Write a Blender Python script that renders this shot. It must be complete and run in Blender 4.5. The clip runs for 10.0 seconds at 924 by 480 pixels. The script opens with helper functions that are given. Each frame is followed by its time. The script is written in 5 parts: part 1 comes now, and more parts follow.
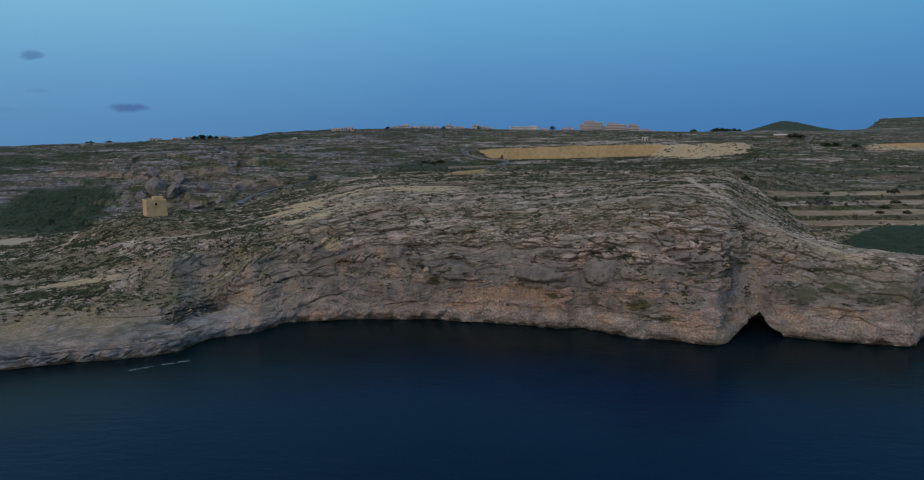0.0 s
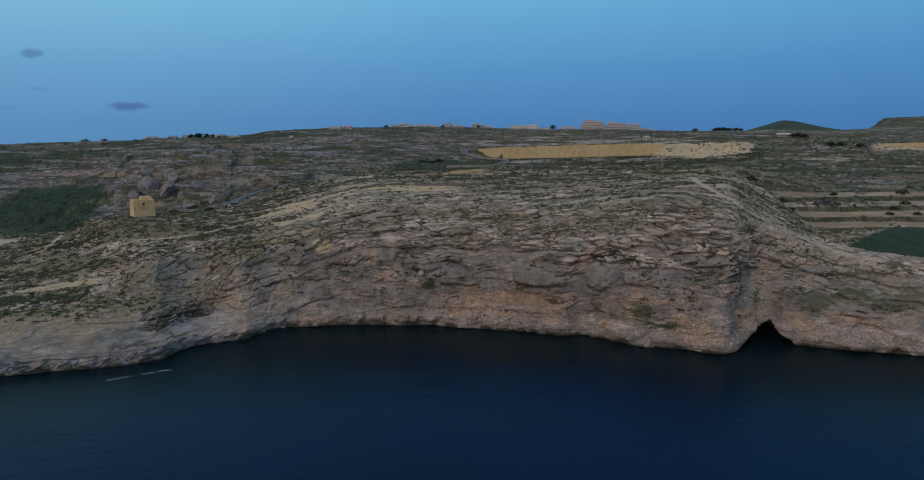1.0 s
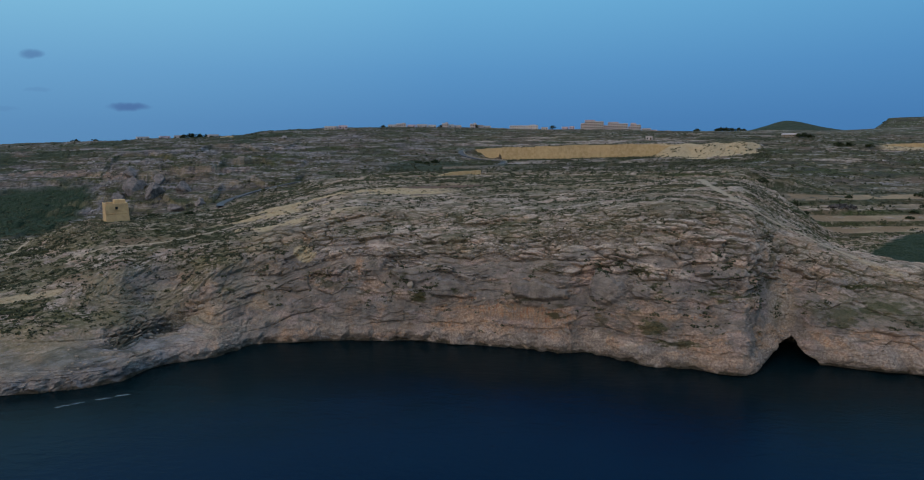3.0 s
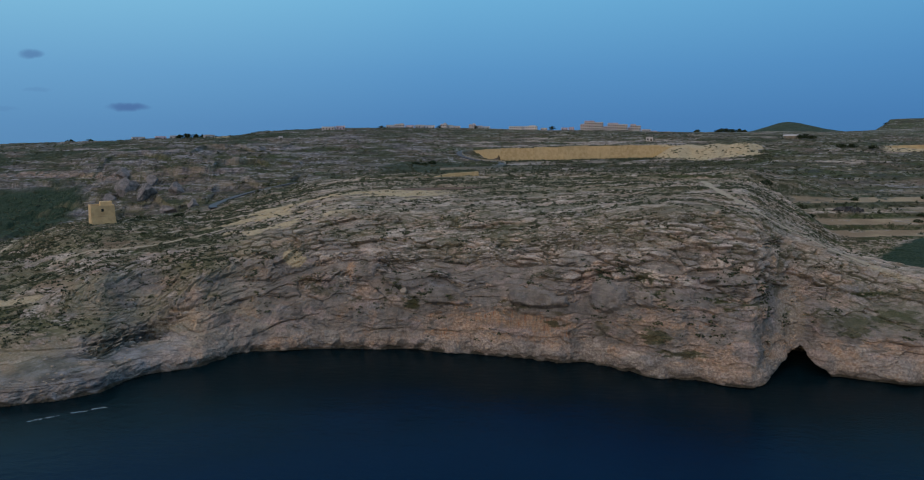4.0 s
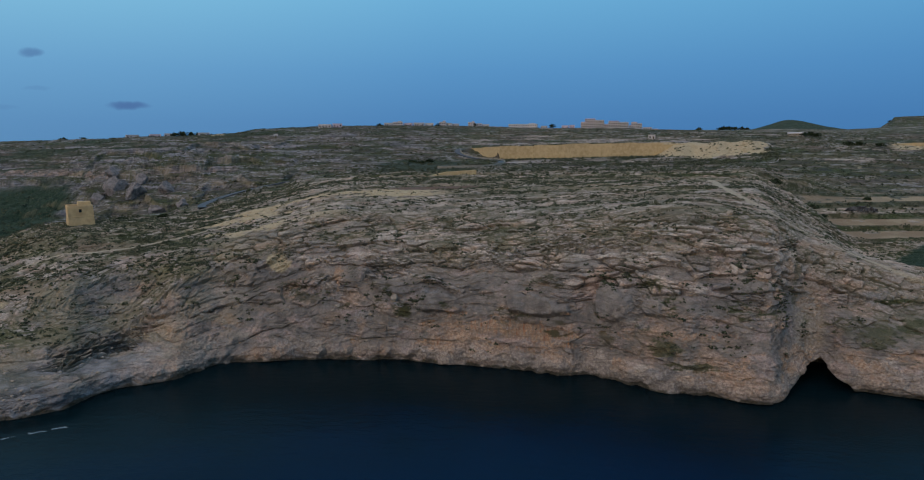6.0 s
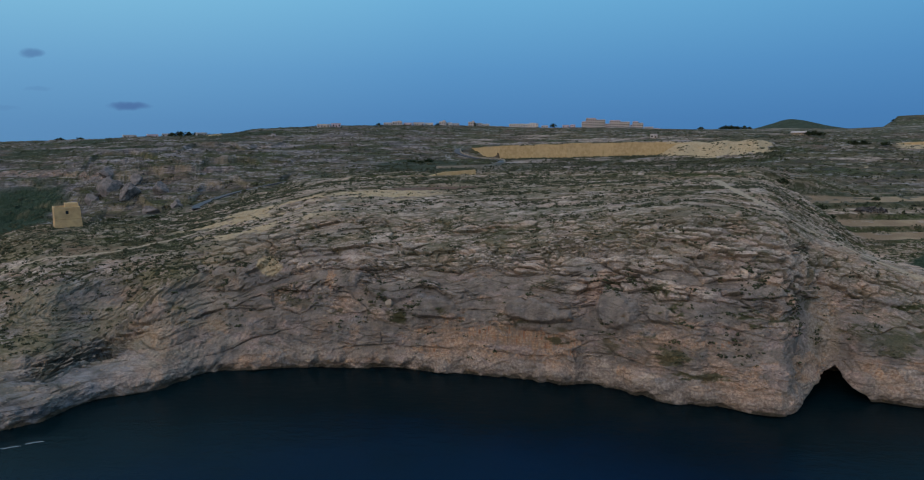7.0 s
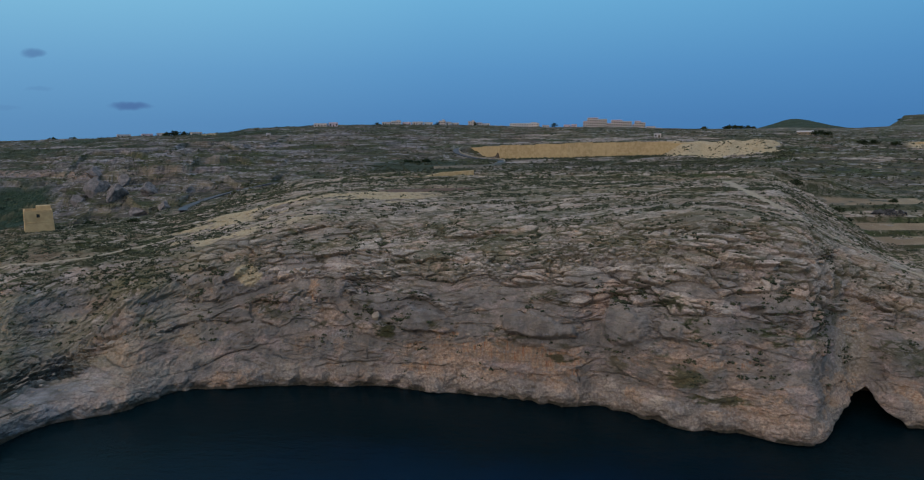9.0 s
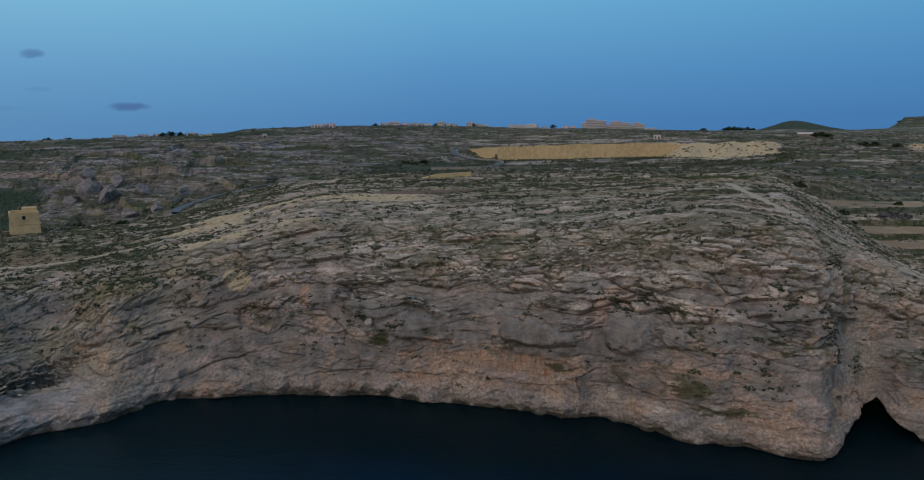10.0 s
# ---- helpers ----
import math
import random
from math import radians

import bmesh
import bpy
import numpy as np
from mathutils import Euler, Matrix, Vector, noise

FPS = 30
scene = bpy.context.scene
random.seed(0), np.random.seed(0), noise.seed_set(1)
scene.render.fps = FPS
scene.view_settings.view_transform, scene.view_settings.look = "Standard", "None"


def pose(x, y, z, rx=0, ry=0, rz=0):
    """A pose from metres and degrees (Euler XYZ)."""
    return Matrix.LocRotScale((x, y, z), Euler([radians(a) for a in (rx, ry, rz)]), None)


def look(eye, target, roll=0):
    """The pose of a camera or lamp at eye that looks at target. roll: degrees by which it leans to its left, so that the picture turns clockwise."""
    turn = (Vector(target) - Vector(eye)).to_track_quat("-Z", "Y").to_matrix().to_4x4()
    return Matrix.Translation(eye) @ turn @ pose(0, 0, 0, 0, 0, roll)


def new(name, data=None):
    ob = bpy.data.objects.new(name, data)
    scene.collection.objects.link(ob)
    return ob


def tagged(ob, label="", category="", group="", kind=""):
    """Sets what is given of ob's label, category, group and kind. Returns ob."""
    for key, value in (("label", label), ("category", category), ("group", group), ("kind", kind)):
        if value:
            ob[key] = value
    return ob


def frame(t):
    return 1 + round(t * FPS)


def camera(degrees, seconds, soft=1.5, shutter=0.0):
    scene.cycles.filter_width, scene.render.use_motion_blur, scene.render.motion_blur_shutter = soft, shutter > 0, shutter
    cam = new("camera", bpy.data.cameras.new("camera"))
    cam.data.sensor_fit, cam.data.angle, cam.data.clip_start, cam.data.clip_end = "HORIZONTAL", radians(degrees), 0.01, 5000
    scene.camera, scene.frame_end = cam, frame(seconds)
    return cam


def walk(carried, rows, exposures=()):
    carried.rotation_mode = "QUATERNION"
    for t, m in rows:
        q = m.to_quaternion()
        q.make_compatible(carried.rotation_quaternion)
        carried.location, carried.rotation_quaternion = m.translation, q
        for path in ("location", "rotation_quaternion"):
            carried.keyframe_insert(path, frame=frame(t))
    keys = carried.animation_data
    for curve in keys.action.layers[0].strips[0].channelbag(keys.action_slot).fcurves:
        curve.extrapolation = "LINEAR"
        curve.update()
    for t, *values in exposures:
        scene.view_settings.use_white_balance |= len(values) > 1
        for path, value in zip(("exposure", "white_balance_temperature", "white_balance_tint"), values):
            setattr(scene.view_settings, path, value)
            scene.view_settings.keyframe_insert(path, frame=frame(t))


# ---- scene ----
cam = camera(73.0, 10.0, soft=1.12)
PATH = [
    (0, (-0.036, -13.831, 56.666), (-0.275, -11.868, 56.365), -0.7),
    (0.5, (-0.014, -9.73, 56.579), (-0.253, -7.767, 56.277), -0.7),
    (1, (0.079, -5.425, 56.514), (-0.16, -3.463, 56.21), -0.6),
    (1.5, (0.029, -1.15, 56.409), (-0.21, 0.812, 56.104), -0.7),
    (2, (0.059, 3.14, 56.291), (-0.18, 5.102, 55.986), -0.6),
    (2.5, (0.001, 7.051, 56.238), (-0.237, 9.014, 55.934), -0.6),
    (4, (0.37, 17.955, 56.204), (0.134, 19.919, 55.904), -0.5),
    (4.5, (0.327, 20.726, 56.148), (0.094, 22.69, 55.848), -0.4),
    (5, (0.341, 23.434, 55.998), (0.106, 25.397, 55.693), -0.5),
    (5.5, (0.45, 26.262, 55.89), (0.214, 28.225, 55.585), -0.5),
    (7, (0.56, 36.039, 55.467), (0.321, 38.001, 55.162), -0.6),
    (7.5, (0.617, 39.342, 55.377), (0.376, 41.304, 55.071), -0.6),
    (8, (0.641, 42.613, 55.29), (0.4, 44.575, 54.985), -0.6),
    (8.5, (0.673, 45.922, 55.213), (0.431, 47.884, 54.908), -0.6),
    (9, (0.67, 49.107, 55.121), (0.428, 51.068, 54.816), -0.6),
    (9.5, (0.707, 51.979, 55.038), (0.466, 53.941, 54.738), -0.6),
    (10, (0.709, 54.063, 55.006), (0.471, 56.026, 54.705), -0.5),
]
walk(cam, [(t, look(eye, target, roll)) for t, eye, target, roll in PATH], [(0, -0.07), (1, 0.0), (9, 0.0), (10, -0.07)])


# ---------------------------------------------------------------- dusk sky and light
SUN_HEIGHT, SUN_BEARING = 7.0, 209.0     # degrees; the afterglow lies behind the camera, over the sea
DOME = ((0.0, (0.54, 1.68, 3.6)), (0.035, (0.59, 1.83, 3.87)), (0.11, (0.79, 2.40, 4.6)), (0.23, (1.25, 3.6, 5.7)), (0.52, (1.5, 3.8, 5.8)), (0.74, (4.4, 5.3, 6.4)), (1.0, (7.4, 7.8, 8.6)))
world = bpy.data.worlds.new("dusk_sky")
scene.world = world
world.use_nodes = True
wn, wl = world.node_tree.nodes, world.node_tree.links
wn.clear()
w_out, w_bg, w_sky = wn.new("ShaderNodeOutputWorld"), wn.new("ShaderNodeBackground"), wn.new("ShaderNodeTexSky")
w_sky.sky_type, w_sky.sun_disc = "NISHITA", False
w_sky.sun_elevation, w_sky.sun_rotation = radians(SUN_HEIGHT), radians(SUN_BEARING)
w_sky.altitude, w_sky.air_density, w_sky.dust_density, w_sky.ozone_density = 50, 1.0, 0.6, 3.0
w_bg.inputs["Strength"].default_value = 0.12


def wisp(vector, bearing, height, width, thick, lean):
    """A faint mask for one small cloud at a bearing and height in degrees."""
    centre = Vector((math.sin(radians(bearing)) * math.cos(radians(height)),
                     math.cos(radians(bearing)) * math.cos(radians(height)), math.sin(radians(height))))
    side = Vector((math.cos(radians(bearing)), -math.sin(radians(bearing)), lean)).normalized()
    up = side.cross(centre).normalized() * -1
    total = []
    for axis, size in ((side, radians(width)), (up, radians(thick))):
        dot = wn.new("ShaderNodeVectorMath")
        dot.operation = "DOT_PRODUCT"
        dot.inputs[1].default_value = axis
        wl.new(vector, dot.inputs[0])
        sub = wn.new("ShaderNodeMath")
        sub.operation = "SUBTRACT"
        sub.inputs[1].default_value = centre.dot(axis)
        wl.new(dot.outputs["Value"], sub.inputs[0])
        div = wn.new("ShaderNodeMath")
        div.operation = "DIVIDE"
        div.inputs[1].default_value = size
        wl.new(sub.outputs[0], div.inputs[0])
        sq = wn.new("ShaderNodeMath")
        sq.operation = "POWER"
        sq.inputs[1].default_value = 2
        ab = wn.new("ShaderNodeMath")
        ab.operation = "ABSOLUTE"
        wl.new(div.outputs[0], ab.inputs[0])
        wl.new(ab.outputs[0], sq.inputs[0])
        total.append(sq.outputs[0])
    add = wn.new("ShaderNodeMath")
    wl.new(total[0], add.inputs[0])
    wl.new(total[1], add.inputs[1])
    ramp = wn.new("ShaderNodeMapRange")
    ramp.interpolation_type = "SMOOTHSTEP"
    ramp.inputs["From Min"].default_value, ramp.inputs["From Max"].default_value = 1.0, 0.0
    wl.new(add.outputs[0], ramp.inputs["Value"])
    return ramp.outputs["Result"]


def sky_ramp(value, stops):
    ramp = wn.new("ShaderNodeValToRGB")
    while len(ramp.color_ramp.elements) < len(stops):
        ramp.color_ramp.elements.new(0.5)
    for e, (pos, colour) in zip(ramp.color_ramp.elements, stops):
        e.position, e.color = pos, (*colour, 1)
    wl.new(value, ramp.inputs["Fac"])
    return ramp.outputs["Color"]


# the dusk dome: slate blue at the rim, paler overhead, warm where the sun went down
w_dir = wn.new("ShaderNodeTexCoord")
w_xyz = wn.new("ShaderNodeSeparateXYZ")
wl.new(w_dir.outputs["Generated"], w_xyz.inputs[0])
dome = sky_ramp(w_xyz.outputs["Z"], DOME)
w_west = wn.new("ShaderNodeVectorMath")
w_west.operation = "DOT_PRODUCT"
w_west.inputs[1].default_value = (math.sin(radians(SUN_BEARING)), math.cos(radians(SUN_BEARING)), 0.0)
wl.new(w_dir.outputs["Generated"], w_west.inputs[0])
w_half = wn.new("ShaderNodeMapRange")
w_half.interpolation_type = "SMOOTHSTEP"
w_half.inputs["From Min"].default_value, w_half.inputs["From Max"].default_value = -0.15, 0.9
wl.new(w_west.outputs["Value"], w_half.inputs["Value"])
w_tint = wn.new("ShaderNodeMix")
w_tint.data_type = "RGBA"
wl.new(w_half.outputs["Result"], w_tint.inputs["Factor"])
w_side = wn.new("ShaderNodeMapRange")
w_side.inputs["From Min"].default_value, w_side.inputs["From Max"].default_value = -0.75, 0.6
wl.new(w_xyz.outputs["X"], w_side.inputs["Value"])
w_scale = wn.new("ShaderNodeVectorMath")
w_scale.operation = "MULTIPLY"
wl.new(dome, w_scale.inputs[0])
wl.new(sky_ramp(w_side.outputs["Result"], ((0.0, (1.62, 1.28, 1.10)), (0.45, (1.05, 1.0, 1.0)), (1.0, (0.86, 0.90, 0.95)))), w_scale.inputs[1])
wl.new(w_scale.outputs["Vector"], w_tint.inputs["A"])
wl.new(w_sky.outputs["Color"], w_tint.inputs["B"])
w_geo = wn.new("ShaderNodeTexCoord")
w_noise = wn.new("ShaderNodeTexNoise")
w_noise.inputs["Scale"].default_value, w_noise.inputs["Detail"].default_value = 45, 5
wl.new(w_geo.outputs["Generated"], w_noise.inputs["Vector"])
w_shift = wn.new("ShaderNodeVectorMath")
w_shift.operation = "MULTIPLY_ADD"
w_shift.inputs[1].default_value = (0.016, 0.016, 0.010)
wl.new(w_noise.outputs["Color"], w_shift.inputs[0])
wl.new(w_geo.outputs["Generated"], w_shift.inputs[2])
sky_colour = w_tint.outputs["Result"]
for bearing, height, width, thick, lean, depth in (
        (-39.8, 7.2, 1.05, 0.42, 0.14, 0.5), (-33.7, 3.5, 1.9, 0.42, 0.02, 0.65), (-39.6, 4.65, 1.0, 0.22, 0.10, 0.14), (-41.9, 3.2, 1.2, 0.25, 0.05, 0.12)):
    mix = wn.new("ShaderNodeMix")
    mix.data_type = "RGBA"
    mix.inputs["B"].default_value = (0.45, 0.9, 2.4, 1)
    scale = wn.new("ShaderNodeMath")
    scale.operation = "MULTIPLY"
    scale.inputs[1].default_value = depth
    wl.new(wisp(w_shift.outputs["Vector"], bearing, height, width, thick, lean), scale.inputs[0])
    wl.new(scale.outputs[0], mix.inputs["Factor"])
    wl.new(sky_colour, mix.inputs["A"])
    sky_colour = mix.outputs["Result"]
wl.new(sky_colour, w_bg.inputs["Color"])
wl.new(w_bg.outputs["Background"], w_out.inputs["Surface"])

sun = new("sun", bpy.data.lights.new("sun", "SUN"))
sun.data.energy, sun.data.angle, sun.data.color = 1.05, radians(40), (1.0, 0.895, 0.885)
sun_way = Vector((math.sin(radians(SUN_BEARING)), math.cos(radians(SUN_BEARING)), math.tan(radians(SUN_HEIGHT + 24))))
sun.matrix_world = look(sun_way * 100, (0, 0, 0))


# ---------------------------------------------------------------- materials
class Nodes:
    """A small helper to wire one procedural material."""

    def __init__(self, name, roughness=0.9, specular=0.3):
        self.mat = bpy.data.materials.new(name)
        self.mat.use_nodes = True
        self.tree = self.mat.node_tree
        self.bsdf = self.tree.nodes["Principled BSDF"]
        self.bsdf.inputs["Roughness"].default_value = roughness
        self.bsdf.inputs["Specular IOR Level"].default_value = specular
        self.coord = self.tree.nodes.new("ShaderNodeTexCoord").outputs["Object"]

    def put(self, socket, value):
        if isinstance(value, bpy.types.NodeSocket):
            self.tree.links.new(value, socket)
        elif isinstance(value, tuple) and len(value) == 3 and socket.type == "RGBA":
            socket.default_value = (*value, 1)
        else:
            socket.default_value = value

    def noise(self, scale, detail=4, stretch=(1, 1, 1), rough=0.55, warp=0.0):
        m = self.tree.nodes.new("ShaderNodeMapping")
        m.inputs["Scale"].default_value = stretch
        self.put(m.inputs["Vector"], self.coord)
        n = self.tree.nodes.new("ShaderNodeTexNoise")
        n.inputs["Scale"].default_value, n.inputs["Detail"].default_value = scale, detail
        n.inputs["Roughness"].default_value, n.inputs["Distortion"].default_value = rough, warp
        self.put(n.inputs["Vector"], m.outputs["Vector"])
        return n.outputs["Fac"]

    def cells(self, scale, stretch=(1, 1, 1), feature="F1", out="Distance"):
        m = self.tree.nodes.new("ShaderNodeMapping")
        m.inputs["Scale"].default_value = stretch
        self.put(m.inputs["Vector"], self.coord)
        n = self.tree.nodes.new("ShaderNodeTexVoronoi")
        n.feature = feature
        n.inputs["Scale"].default_value = scale
        self.put(n.inputs["Vector"], m.outputs["Vector"])
        return n.outputs[out]

    def ramp(self, value, lo, hi, a=0.0, b=1.0):
        n = self.tree.nodes.new("ShaderNodeMapRange")
        n.interpolation_type = "SMOOTHSTEP"
        for key, v in (("From Min", lo), ("From Max", hi), ("To Min", a), ("To Max", b)):
            n.inputs[key].default_value = v
        self.put(n.inputs["Value"], value)
        return n.outputs["Result"]

    def math(self, op, a, b=0.0):
        n = self.tree.nodes.new("ShaderNodeMath")
        n.operation = op
        self.put(n.inputs[0], a)
        self.put(n.inputs[1], b)
        return n.outputs[0]

    def mix(self, factor, a, b, blend="MIX"):
        n = self.tree.nodes.new("ShaderNodeMix")
        n.data_type, n.blend_type = "RGBA", blend
        self.put(n.inputs["Factor"], factor)
        self.put(n.inputs["A"], a)
        self.put(n.inputs["B"], b)
        return n.outputs["Result"]

    def attribute(self, name):
        n = self.tree.nodes.new("ShaderNodeAttribute")
        n.attribute_name = name
        return n.outputs["Fac"]

    def axis(self, which):
        n = self.tree.nodes.new("ShaderNodeSeparateXYZ")
        self.put(n.inputs[0], self.coord)
        return n.outputs[which]

    def random(self):
        return self.tree.nodes.new("ShaderNodeObjectInfo").outputs["Random"]

    def island(self):
        return self.tree.nodes.new("ShaderNodeNewGeometry").outputs["Random Per Island"]

    def bump(self, height, strength, distance):
        n = self.tree.nodes.new("ShaderNodeBump")
        n.inputs["Strength"].default_value, n.inputs["Distance"].default_value = strength, distance
        self.put(n.inputs["Height"], height)
        self.put(self.bsdf.inputs["Normal"], n.outputs["Normal"])

    def colour(self, value):
        self.put(self.bsdf.inputs["Base Color"], value)
        return self.mat


def land_material():
    n = Nodes("limestone_land", 0.95, 0.15)
    big, mid, fine = n.noise(0.035, 5), n.noise(0.22, 6), n.noise(1.7, 6)
    grit = n.noise(6.0, 4)
    # bare rock: pale beige, grey slabs, rusty and ochre stains, dark lichen runs
    cliff, slab = n.attribute("cliff"), n.attribute("slab")
    tone = n.attribute("tone")
    rock = n.mix(n.ramp(mid, 0.36, 0.62), (0.27, 0.215, 0.18), (0.42, 0.345, 0.288))
    rock = n.mix(n.ramp(fine, 0.44, 0.64), rock, (0.52, 0.44, 0.378))
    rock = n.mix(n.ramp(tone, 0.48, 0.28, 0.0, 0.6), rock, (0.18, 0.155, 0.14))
    rock = n.mix(n.ramp(tone, 0.54, 0.72, 0.0, 0.6), rock, (0.60, 0.505, 0.425))
    rock = n.mix(n.math("MULTIPLY", n.ramp(n.noise(0.10, 5, (1, 1, 1.7)), 0.52, 0.66), 0.6), rock, (0.215, 0.18, 0.16))
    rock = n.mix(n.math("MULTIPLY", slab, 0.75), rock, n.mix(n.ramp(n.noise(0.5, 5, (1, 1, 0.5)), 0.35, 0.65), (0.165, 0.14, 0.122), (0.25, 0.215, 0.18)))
    # far rock: its own grey, with blue distance haze mixed into the colour
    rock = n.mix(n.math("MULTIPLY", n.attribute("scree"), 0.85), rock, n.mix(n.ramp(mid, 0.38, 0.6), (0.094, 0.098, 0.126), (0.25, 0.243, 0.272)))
    belt = n.math("ADD", n.axis("Z"), n.math("MULTIPLY", n.math("SUBTRACT", n.noise(0.06, 4), 0.5), 16.0))
    grey = n.math("MULTIPLY", n.math("MULTIPLY", n.ramp(belt, 5.5, 8.5), n.ramp(belt, 23.0, 18.0)), n.math("MULTIPLY", cliff, 0.8))
    rock = n.mix(grey, rock, n.mix(n.ramp(n.noise(0.4, 5, (1, 1, 0.6)), 0.38, 0.62), (0.12, 0.105, 0.096), (0.215, 0.188, 0.168)))
    slabs = n.math("MULTIPLY", n.ramp(n.noise(0.12, 4, (0.8, 0.8, 1.2), 0.55, 0.5), 0.47, 0.53, 0.0, 0.7), cliff)
    rock = n.mix(slabs, rock, n.mix(n.ramp(n.noise(0.7, 5, (1, 1, 0.4)), 0.38, 0.62), (0.135, 0.122, 0.115), (0.215, 0.192, 0.175)))
    low = n.ramp(n.axis("Z"), 15.0, 8.0)
    streaks = n.noise(1.2, 5, (1, 1, 0.09), 0.6)
    pale = n.mix(n.ramp(fine, 0.38, 0.62), (0.215, 0.174, 0.145), (0.37, 0.308, 0.264))
    pale = n.mix(n.ramp(n.noise(0.9, 4, (1, 1, 0.2)), 0.5, 0.66, 0.0, 0.6), pale, (0.25, 0.205, 0.175))
    rock = n.mix(n.math("MULTIPLY", n.attribute("pale"), 0.85), rock, pale)
    rust = n.math("MULTIPLY", n.attribute("rust"), n.ramp(streaks, 0.36, 0.58, 0.25, 1.0))
    stray = n.math("MULTIPLY", n.math("MULTIPLY", cliff, low), n.ramp(n.noise(0.10, 4, (1, 1, 0.8), 0.6, 0.6), 0.50, 0.64, 0.0, 0.6))
    rust = n.math("MAXIMUM", rust, stray)
    rock = n.mix(rust, rock, n.mix(n.ramp(fine, 0.4, 0.6), (0.36, 0.205, 0.12), (0.46, 0.315, 0.21)))
    rock = n.mix(n.math("MULTIPLY", n.attribute("rust"), n.ramp(n.noise(2.2, 4, (1, 1, 0.06)), 0.56, 0.66, 0.0, 0.9)), rock, (0.30, 0.115, 0.055))
    clear = n.ramp(slab, 0.2, 0.9, 1.0, 0.2)
    glow = n.math("MULTIPLY", n.math("MULTIPLY", n.math("MULTIPLY", cliff, clear), n.math("ADD", n.math("MULTIPLY", low, 0.5), 0.3)), n.ramp(n.noise(0.17, 5, (0.7, 0.7, 1.2), 0.6, 0.4), 0.56, 0.63))
    rock = n.mix(glow, rock, n.mix(n.ramp(fine, 0.4, 0.6), (0.37, 0.225, 0.14), (0.47, 0.32, 0.215)))
    runs = n.math("MULTIPLY", cliff, n.ramp(n.noise(0.55, 4, (1, 1, 0.10)), 0.56, 0.68))
    rock = n.mix(n.math("MULTIPLY", runs, 0.4), rock, (0.13, 0.105, 0.09))
    # warm stains on the weathered tops
    warm = n.math("MULTIPLY", n.ramp(n.noise(0.085, 5, (1, 1.6, 1.6), 0.6), 0.50, 0.62, 0.0, 0.62), n.math("MULTIPLY", clear, n.math("SUBTRACT", 1.0, n.attribute("wild"))))
    rock = n.mix(warm, rock, n.mix(n.ramp(fine, 0.4, 0.62), (0.36, 0.235, 0.165), (0.53, 0.375, 0.275)))
    rock = n.mix(n.ramp(n.noise(0.16, 4, (0.7, 0.7, 1.5), 0.6), 0.54, 0.66, 0.0, 0.55), rock, n.mix(n.ramp(fine, 0.4, 0.6), (0.30, 0.225, 0.20), (0.44, 0.335, 0.30)))
    rock = n.mix(n.ramp(n.noise(0.13, 5, (0.8, 0.8, 1.4), 0.65), 0.42, 0.34, 0.0, 0.7), rock, n.mix(n.ramp(fine, 0.4, 0.6), (0.15, 0.145, 0.145), (0.27, 0.255, 0.25)))
    # strata lines
    beds = n.noise(0.9, 3, (0.05, 0.05, 1.0))
    rock = n.mix(n.math("MULTIPLY", n.ramp(beds, 0.56, 0.66), 0.35), rock, (0.15, 0.125, 0.10))
    # wave-washed pale band, turning dark at the very foot
    z = n.math("ADD", n.axis("Z"), n.math("MULTIPLY", n.math("SUBTRACT", mid, 0.5), 5.0))
    washed = n.math("MULTIPLY", clear, n.math("MULTIPLY", n.ramp(z, 5.2, 2.4), n.ramp(big, 0.38, 0.56, 0.15, 0.75)))
    rock = n.mix(washed, rock, n.mix(n.ramp(fine, 0.4, 0.62), (0.215, 0.182, 0.16), (0.34, 0.29, 0.255)))
    # the low spit, scoured blue-grey by the waves
    spit = n.math("MULTIPLY", n.math("MULTIPLY", n.ramp(n.axis("X"), -84.0, -100.0), n.ramp(z, 9.0, 5.0)), n.ramp(n.noise(0.15, 4), 0.36, 0.56, 0.25, 0.9))
    rock = n.mix(spit, rock, n.mix(n.ramp(n.noise(0.5, 5, (0.5, 0.5, 1.6)), 0.4, 0.6), (0.11, 0.115, 0.13), (0.25, 0.255, 0.275)))
    rock = n.mix(n.ramp(z, 1.1, 0.35), rock, (0.055, 0.047, 0.035))
    # joints packed with dark soil and lichen, crevice shade coloured in with them
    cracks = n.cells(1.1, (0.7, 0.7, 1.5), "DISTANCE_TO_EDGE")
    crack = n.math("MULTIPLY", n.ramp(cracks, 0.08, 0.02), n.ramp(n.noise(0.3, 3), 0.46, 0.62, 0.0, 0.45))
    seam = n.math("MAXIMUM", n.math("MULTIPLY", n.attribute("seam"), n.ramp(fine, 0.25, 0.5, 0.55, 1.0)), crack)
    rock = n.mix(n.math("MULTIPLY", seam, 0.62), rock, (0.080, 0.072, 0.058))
    rock = n.mix(n.ramp(n.noise(2.6, 5, (0.8, 0.8, 1.3), 0.7), 0.53, 0.64, 0.0, 0.6), rock, (0.14, 0.12, 0.10))
    # soil and thin grass between the rocks
    soil = n.mix(n.ramp(mid, 0.4, 0.65), (0.118, 0.108, 0.066), (0.215, 0.185, 0.12))
